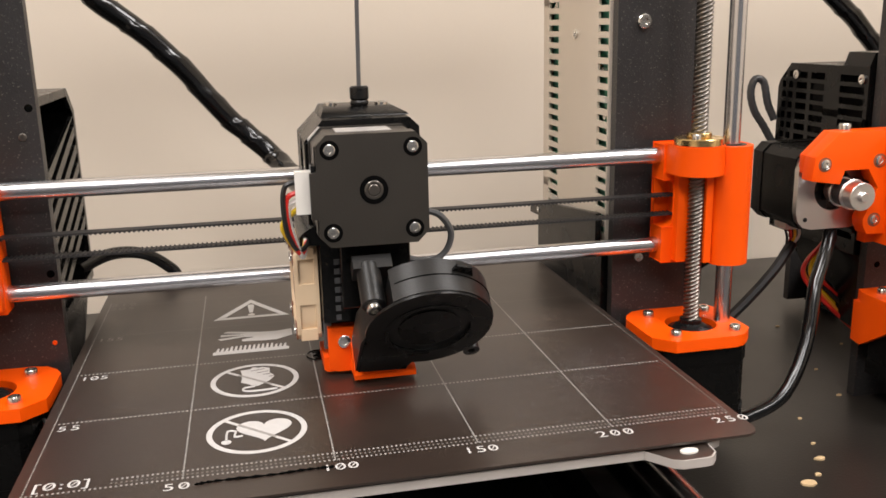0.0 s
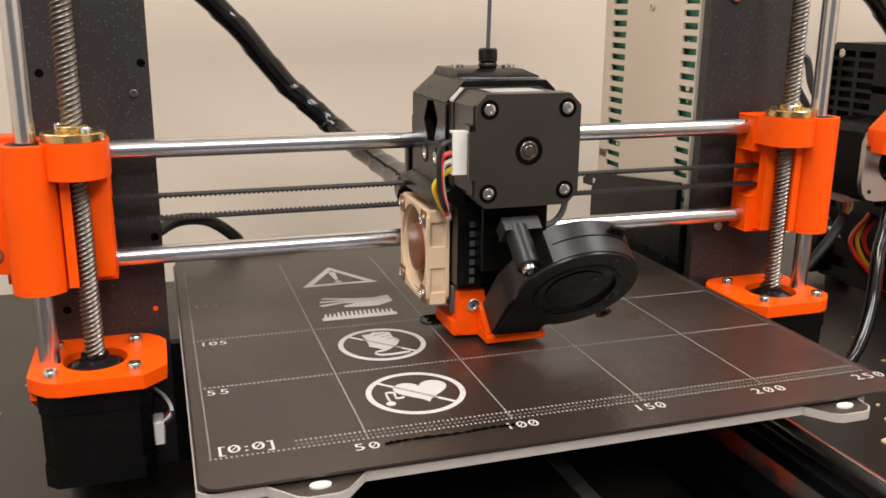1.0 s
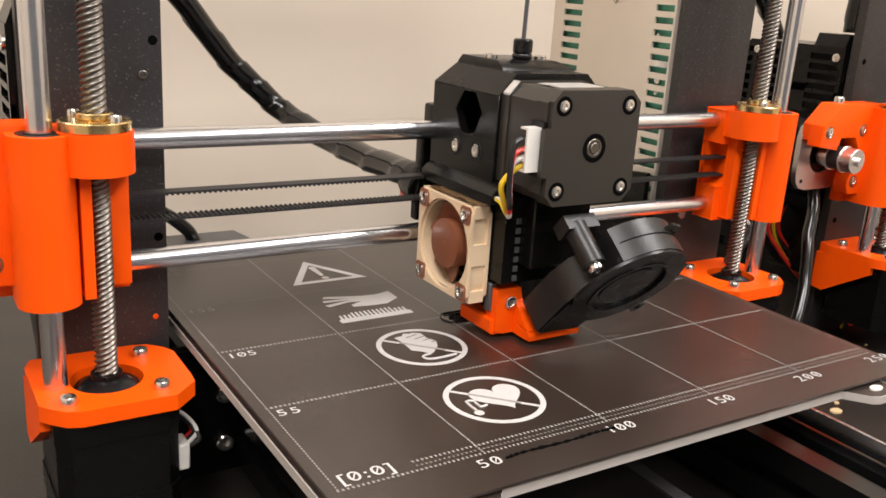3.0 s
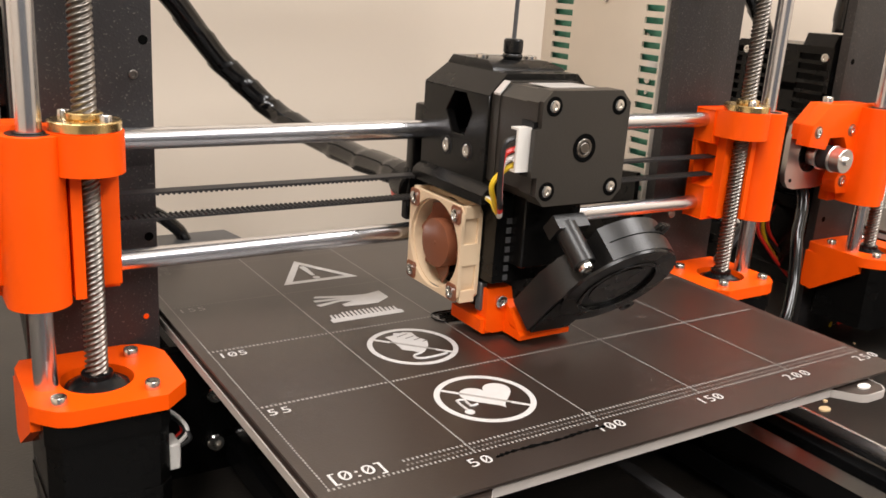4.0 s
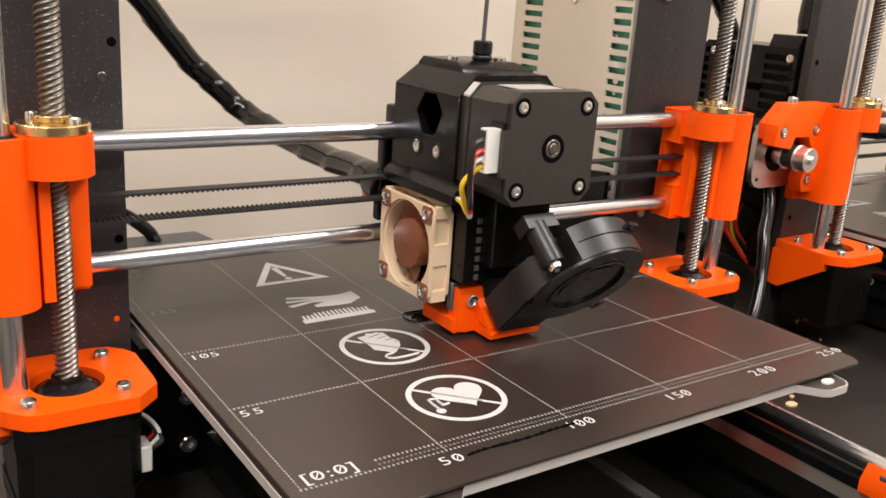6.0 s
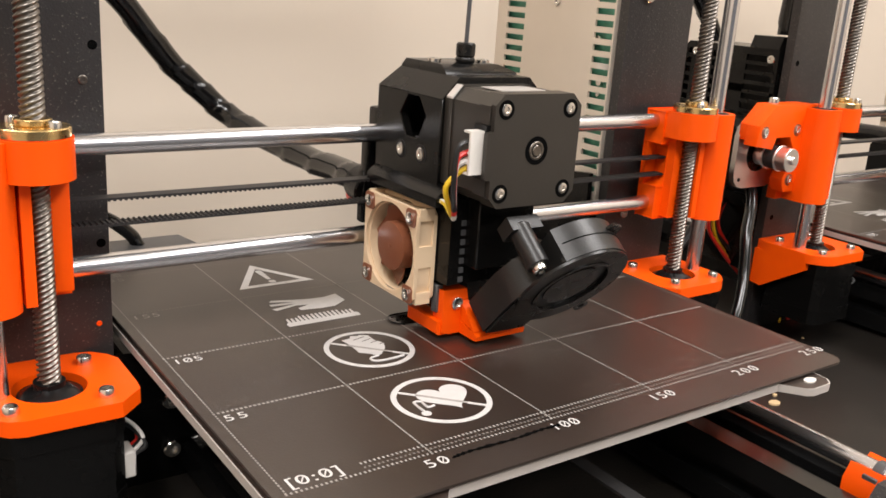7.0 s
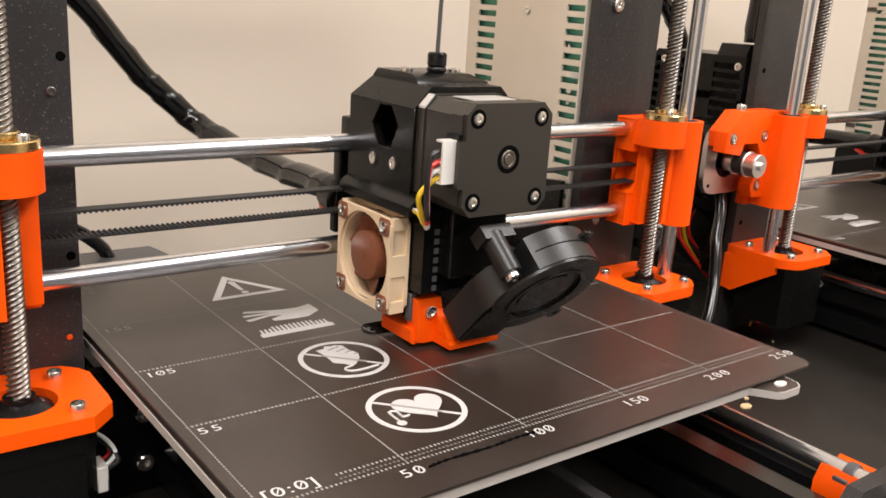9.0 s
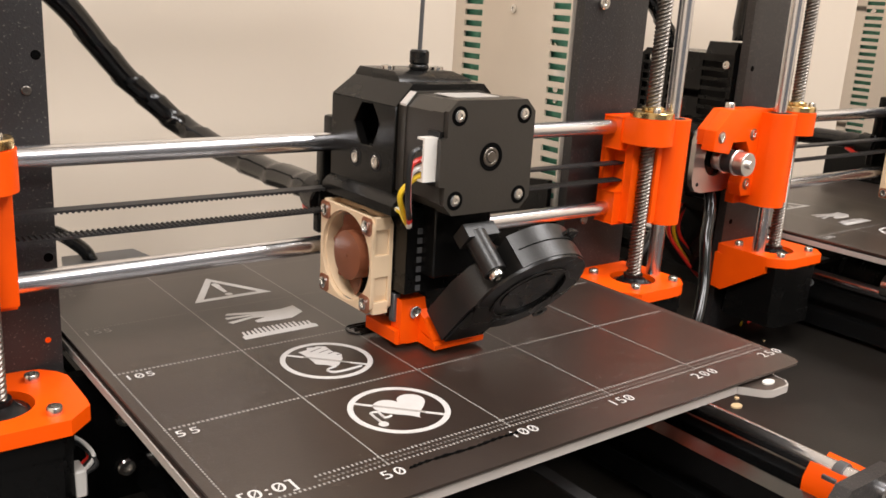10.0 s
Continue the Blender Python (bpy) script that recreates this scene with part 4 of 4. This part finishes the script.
def label_text(parent, words, x, y, size, mat, spacing=1.25):
    whole = text_mesh(words, size / 1000, spacing)
    xs = [vv.co.x for vv in whole.vertices]
    lo, hi = min(xs), max(xs)
    glyphs = [text_mesh(ch, size / 1000, 1.0) for ch in words]
    spans = [(min(vv.co.x for vv in g.vertices), max(vv.co.x for vv in g.vertices)) for g in glyphs]
    wide = max(q - p for p, q in spans)
    bm = NB()
    for i, (ch, g, (p, q)) in enumerate(zip(words, glyphs, spans)):
        mid = lo + wide / 2 + (hi - lo - wide) * i / max(1, len(words) - 1)
        for vv in g.vertices:
            vv.co.x = (vv.co.x - (p + q) / 2 + mid) * 1.25
        bm.from_mesh(g)
        if ch == "0":
            ya, yb = min(vv.co.y for vv in g.vertices), max(vv.co.y for vv in g.vertices)
            w, t, hh = (q - p) * 0.27, (q - p) * 0.085, (yb - ya) * 0.26
            cy = (ya + yb) / 2
            bm.faces.new([bm.verts.new((mid * 1.25 + px, cy + py, 0.00002)) for px, py in ((-w - t, -hh), (-w + t, -hh), (w + t, hh), (w - t, hh))])
    me = bpy.data.meshes.new("printed_number")
    bm.to_mesh(me)
    bm.free()
    me.materials.append(mat)
    ob = new("printed_number", me)
    ob.parent = parent
    ob.location = (Vector((x, y, 0.12)) - WHERE[parent]) / 1000
    WHERE[ob] = Vector((x, y, 0.12))
    return ob


def build_sheet():
    x0, x1, y0, y1 = -3.6, 249.0, BEDY - 18.2, BEDY + 234.0
    th = empty("print_sheet", 122, BEDY + 110, -1.0, "dark brown-grey steel print sheet with white markings, lying on the bed", "print sheet", "print sheets")
    c = 6.0
    pts = []
    for cx, cy, a in ((x0 + c, y0 + c, 180), (x1 - c, y0 + c, 270), (x1 - c, y1 - c, 0), (x0 + c, y1 - c, 90)):
        pts += arc(cx, cy, c, a, a + 90, 6)
    part("plate", prism(NB(), pts, "z", -0.95, 0.0), SHEET, th, bevel=0.15)
    # grid
    for gx in (50, 100, 150, 200):
        dashes(th, (gx, gy(0)), (gx, gy(212)), 1.3, 1.08, 0.55, MARKMID)
    # cross lines beyond 110 are thinner and fainter
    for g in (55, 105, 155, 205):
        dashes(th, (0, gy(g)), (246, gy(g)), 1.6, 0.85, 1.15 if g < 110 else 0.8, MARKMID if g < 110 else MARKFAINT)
    dashes(th, (0.5, gy(0)), (0.5, gy(212)), 1.6, 1.0, 0.5, MARKMID)
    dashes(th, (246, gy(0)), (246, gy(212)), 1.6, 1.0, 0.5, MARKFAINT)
    dashes(th, (0, gy(0)), (247, gy(0)), 1.6, 0.7, 1.1, MARKMID)
    dashes(th, (27, gy(2.4)), (247, gy(2.4)), 1.6, 0.7, 1.0, MARKFAINT)
    dashes(th, (27, gy(5)), (247, gy(5)), 1.6, 0.7, 1.2, MARKMID)
    for words, x in (("50", 48.2), ("100", 100.5), ("150", 149), ("200", 199), ("250", 244)):
        label_text(th, words, x, gy(-5.4), 6.4, MARK)
    label_text(th, "[0:0]", 11.7, gy(4.9), 7.2, MARK, 1.2)
    # row numbers get fainter in two steps towards the back
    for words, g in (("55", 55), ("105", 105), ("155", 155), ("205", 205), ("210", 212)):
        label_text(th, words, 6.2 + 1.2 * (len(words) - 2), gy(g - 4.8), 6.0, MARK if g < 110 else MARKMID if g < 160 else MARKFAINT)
    # warning triangle with its bar and dot
    o = [(55.5, gy(165.6)), (93.2, gy(165.6)), (74.0, gy(197.5))]
    cx, cy = sum(a for a, _ in o) / 3, sum(q for _, q in o) / 3
    b = ring_prism(NB(), o, [(cx + (a - cx) * 0.71, cy + (q - cy) * 0.71) for a, q in o], "z", 0, 0.12)
    part("warning_triangle", b, MARK, th)
    b = flat([(72.3, gy(187.0)), (73.0, gy(188.6)), (75.0, gy(188.6)), (75.7, gy(187.0)), (74.9, gy(174.4)), (73.1, gy(174.4))])
    prism(b, circle(74.1, gy(171.0), 1.8, 12), "z", 0, 0.12)
    part("warning_bar", b, MARK, th)
    # open glove: a palm with three fingers and a thumb
    hand = [(92.9, 143.2), (85.6, 141.3), (78.4, 141.9), (62.2, 146.4), (60.6, 144.6), (72.0, 140.8), (59.4, 141.8), (59.2, 139.6), (72.0, 138.9), (58.3, 136.2), (59.4, 133.9), (70.0, 136.6), (75.5, 135.4), (69.2, 133.0), (69.4, 130.6), (79.0, 129.2), (85.3, 129.2), (92.9, 134.0)]
    part("printed_glove", flat([(px, gy(py)) for px, py in hand]), MARK, th)
    # brush below it
    b = flat([(56.3, gy(114.6)), (90.2, gy(114.6)), (90.6, gy(117.6)), (89.6, gy(118.6)), (57.4, gy(118.6)), (56.3, gy(117.6))])
    for k in range(16):
        tall = 5.8 if 2 < k < 13 else 4.2
        prism(b, [(57.6 + 2.02 * k, gy(118.58)), (58.9 + 2.02 * k, gy(118.58)), (59.2 + 2.02 * k, gy(118.6 + tall)), (58.4 + 2.02 * k, gy(118.6 + tall))], "z", 0, 0.12)
    part("printed_brush", b, MARK, th)
    # two round signs with a bar across
    for k, cy0 in enumerate((80.3, 30.0)):
        cx, cy, R = 74.5, gy(cy0), 18.1
        part("sign_ring", ring_prism(NB(), circle(cx, cy, R, 56), circle(cx, cy, R - 2.1, 56), "z", 0, 0.12), MARK, th)
        d, sd = Vector((0.7071, -0.7071)), Vector((0.7071, 0.7071))
        for q in (-1, 1):                     # the bar runs clear from the ring to the emblem, and through it between two fine gaps
            p0, p1 = Vector((cx, cy)) + q * d * 16.1, Vector((cx, cy)) + q * d * 9.4
            part("sign_bar", flat([tuple(p0 - sd * 0.7), tuple(p1 - sd * 0.7), tuple(p1 + sd * 0.7), tuple(p0 + sd * 0.7)]), MARK, th)
        p0, p1 = Vector((cx, cy)) - d * 9.4, Vector((cx, cy)) + d * 9.4
        bar = [tuple(p0 - sd * 0.7), tuple(p1 - sd * 0.7), tuple(p1 + sd * 0.7), tuple(p0 + sd * 0.7)]
        if k == 0:
            fist = [(-5.4, 8.4), (-6.0, 12.0), (-2.0, 12.4), (-0.8, 14.6), (2.0, 13.4), (3.2, 14.0), (6.4, 12.2), (6.2, 7.0), (8.2, 2.6), (6.0, -2.0), (1.4, -6.8), (-0.6, -7.2), (-2.4, -4.4), (-5.8, -1.6), (-5.4, 1.8)]
            part("sign_emblem", flat([(cx + px, cy + py) for px, py in fist]), MARK, th)
            for q in range(4):
                gap = [(-1.6 + 2.5 * q, 10.4 - 2.6 * q), (4.2 + 1.4 * q, 12.0 - 3.0 * q), (4.3 + 1.4 * q, 11.5 - 3.0 * q), (-1.5 + 2.5 * q, 9.9 - 2.6 * q)]
                part("finger_gap", flat([(cx + px, cy + py) for px, py in gap], 0.121, 0.14), SHEET, th)
            part("sign_hook", tube(NB(), [(cx - 0.2, cy - 7.4, 0.05), (cx - 4.2, cy - 8.4, 0.05), (cx - 4.8, cy - 10.4, 0.05), (cx - 2.6, cy - 12.0, 0.05), (cx + 2.6, cy - 12.2, 0.05), (cx + 8.8, cy - 11.6, 0.05)], 0.5, 6, 5), MARK, th)
        else:
            heart = []
            for i in range(40):
                t = 2 * math.pi * i / 40
                hxx = 16 * math.sin(t) ** 3
                hyy = 13 * math.cos(t) - 5 * math.cos(2 * t) - 2 * math.cos(3 * t) - math.cos(4 * t)
                heart.append((cx + 2.6 + hxx * 0.63, cy + 1.4 + hyy * 0.63))
            part("sign_emblem", flat(heart), MARK, th)
            b = tube(NB(), [(cx - 5.2, cy - 3.0, 0.05), (cx - 8.0, cy - 3.2, 0.05), (cx - 7.6, cy + 1.4, 0.05)], 0.5, 6, 2)
            tube(b, [(cx - 7.6, cy + 1.4, 0.05), (cx - 10.6, cy + 2.0, 0.05), (cx - 10.9, cy - 5.6, 0.05)], 0.5, 6, 2)
            prism(b, circle(cx - 10.9, cy - 6.8, 1.8, 14), "z", 0, 0.12)
            part("sign_hook", b, MARK, th)
        part("crossing_bar", flat(bar, 0.121, 0.16), MARKMID, th)
    return th


sheet = build_sheet()

# ---- what lies about ----
ft = empty("printed_patch", HX - 22, BEDY + 112, 0.15, "thin black freshly printed lines on the print sheet", "print")
b = NB()
for k in range(7):
    yy = gy(97) + 1.4 * k
    tube(b, [(HX - 23 + 0.9 * (k % 3), yy, 0.3), (HX - 19, yy + 0.3, 0.3), (HX - 8, yy - 0.2, 0.3)], 0.28, 6, 4)
tube(b, [(HX - 22, gy(96), 0.3), (HX - 25.5, gy(101), 0.3), (HX - 23, gy(107.5), 0.3), (HX - 12, gy(108), 0.3)], 0.32, 6, 6)
part("printed_lines", b, GLOSSBLACK, ft)
ft2 = empty("purge_line", 110, BEDY - 5, 0.15, "thin black purge line along the front of the print sheet", "print")
part("line", tube(NB(), [(54, gy(-5.6), 0.2), (62, gy(-5.0), 0.3), (78, gy(-5.4), 0.25), (90, gy(-4.8), 0.3), (99, gy(-5.0), 0.25)], 0.48, 6, 10, wobble=lambda i, k: 0.35 + 1.2 * ((i * 7) % 11) / 11), HOLE, ft2)

rnd = random.Random(11)
for k, (cx, cy, s) in enumerate(((323.6, 56.2, 4.2), (343.6, 76.5, 3.0), (332.8, 62.6, 2.0), (361, 120, 1.4), (401, 142, 1.6), (435, 258, 1.5), (372, 205, 1.2), (350, 92, 1.3), (412, 180, 1.1), (-86, 250, 1.6), (-96, 215, 1.2), (455, 215, 1.3), (430, 110, 1.3))):
    n = 9
    a0 = rnd.uniform(0, 6)
    pts = [(cx + s * (0.7 + 0.5 * rnd.random()) * math.cos(a0 + 2 * math.pi * i / n), cy + s * 0.62 * (0.7 + 0.5 * rnd.random()) * math.sin(a0 + 2 * math.pi * i / n)) for i in range(n)]
    tagged(part("filament_crumb", prism(NB(), pts, "z", TBL + 0.05, TBL + 0.9), CRUMB, None, bevel=0.2), "small tan plastic crumb lying on the black table", "crumb", "crumbs on the table")

for mt, px, py, turn, words in ((YELLOW, 446, 139, 0.5, "small yellow plastic scrap lying on the black table"), (RED, 457, 136, -0.3, "small red plastic scrap lying on the black table")):
    bend = [(px - 6 * math.cos(turn), py - 6 * math.sin(turn), TBL + 1.0), (px, py, TBL + 1.6), (px + 6 * math.cos(turn), py + 6 * math.sin(turn), TBL + 1.0)]
    tagged(part("filament_scrap", tube(NB(), bend, 1.0, 7, 5, wobble=lambda i, k: 0.75 + 0.25 * ((i * 3) % 4) / 3), mt), words, "scrap", "scraps on the table")

pc = empty("power_cable", 340, 104, TBL, "thick black cable bowing down to the table", "cable")
part("cable", tube(NB(), [(300, 112, -62), (312, 104, -58), (337, 102, -46), (354, 110, -22), (364, 120, 6), (378, 131, 28), (390, 150, 40)], 3.6, 14, 14, wobble=lambda i, k: 0.97 + 0.08 * ((i / 12.0 + k) % 1.0)), SLEEVE, pc)
pc2 = empty("power_lead", 350, 300, TBL, "black mains lead looping behind the printers", "cable")
part("cable", tube(NB(), [(308, 250, -30), (330, 275, -34), (360, 300, -40), (385, 290, -30), (392, 265, -10), (375, 250, -4), (345, 262, -20), (335, 300, -50), (350, 360, -64)], 4.0, 10, 8), RUBBER, pc2)

bl = empty("cable_loop", 392, 236, 116, "grey braided cable looping out behind the electronics box", "cable")
part("cable", tube(NB(), [(404, 232, 66), (398, 233, 76), (391.5, 234, 86), (389, 235, 97), (391.5, 235, 105), (397, 234, 103), (399.5, 232, 90), (404, 231, 80)], 2.4, 10, 12, wobble=lambda i, k: 0.94 + 0.12 * ((i / 4.0 + k * 2) % 1.0)), GREYP, bl)
lw = empty("wire_bundle", 400, 168, TBL, "loose red, orange, yellow and black wires hanging beside the electronics box", "wires")
for k, mt in enumerate((RED, ORANGEW, YELLOW, BLACKW, RED, BLACKW)):
    wire(lw, [(404 + 2 * k, 172 + 2 * (k % 3), 14), (389 + 2.5 * k, 168 + 3 * (k % 2), -2), (405 + 3 * k, 166 + 2 * (k % 3), -22), (430 + 3 * k, 160, -46), (448 + 3 * k, 152, -66)], mt, 1.3)

# ---- the next printer along the table ----
STEP = 465.0
printer2 = copy_thing(printer, pose((125 + STEP) / 1000, 0.111, TBL / 1000))
for o in printer2.children:
    if o.data in HEAD_MESHES:
        o.location.x += 0.012
copy_thing(sheet, pose((122 + STEP) / 1000, (BEDY + 110) / 1000, -0.001))
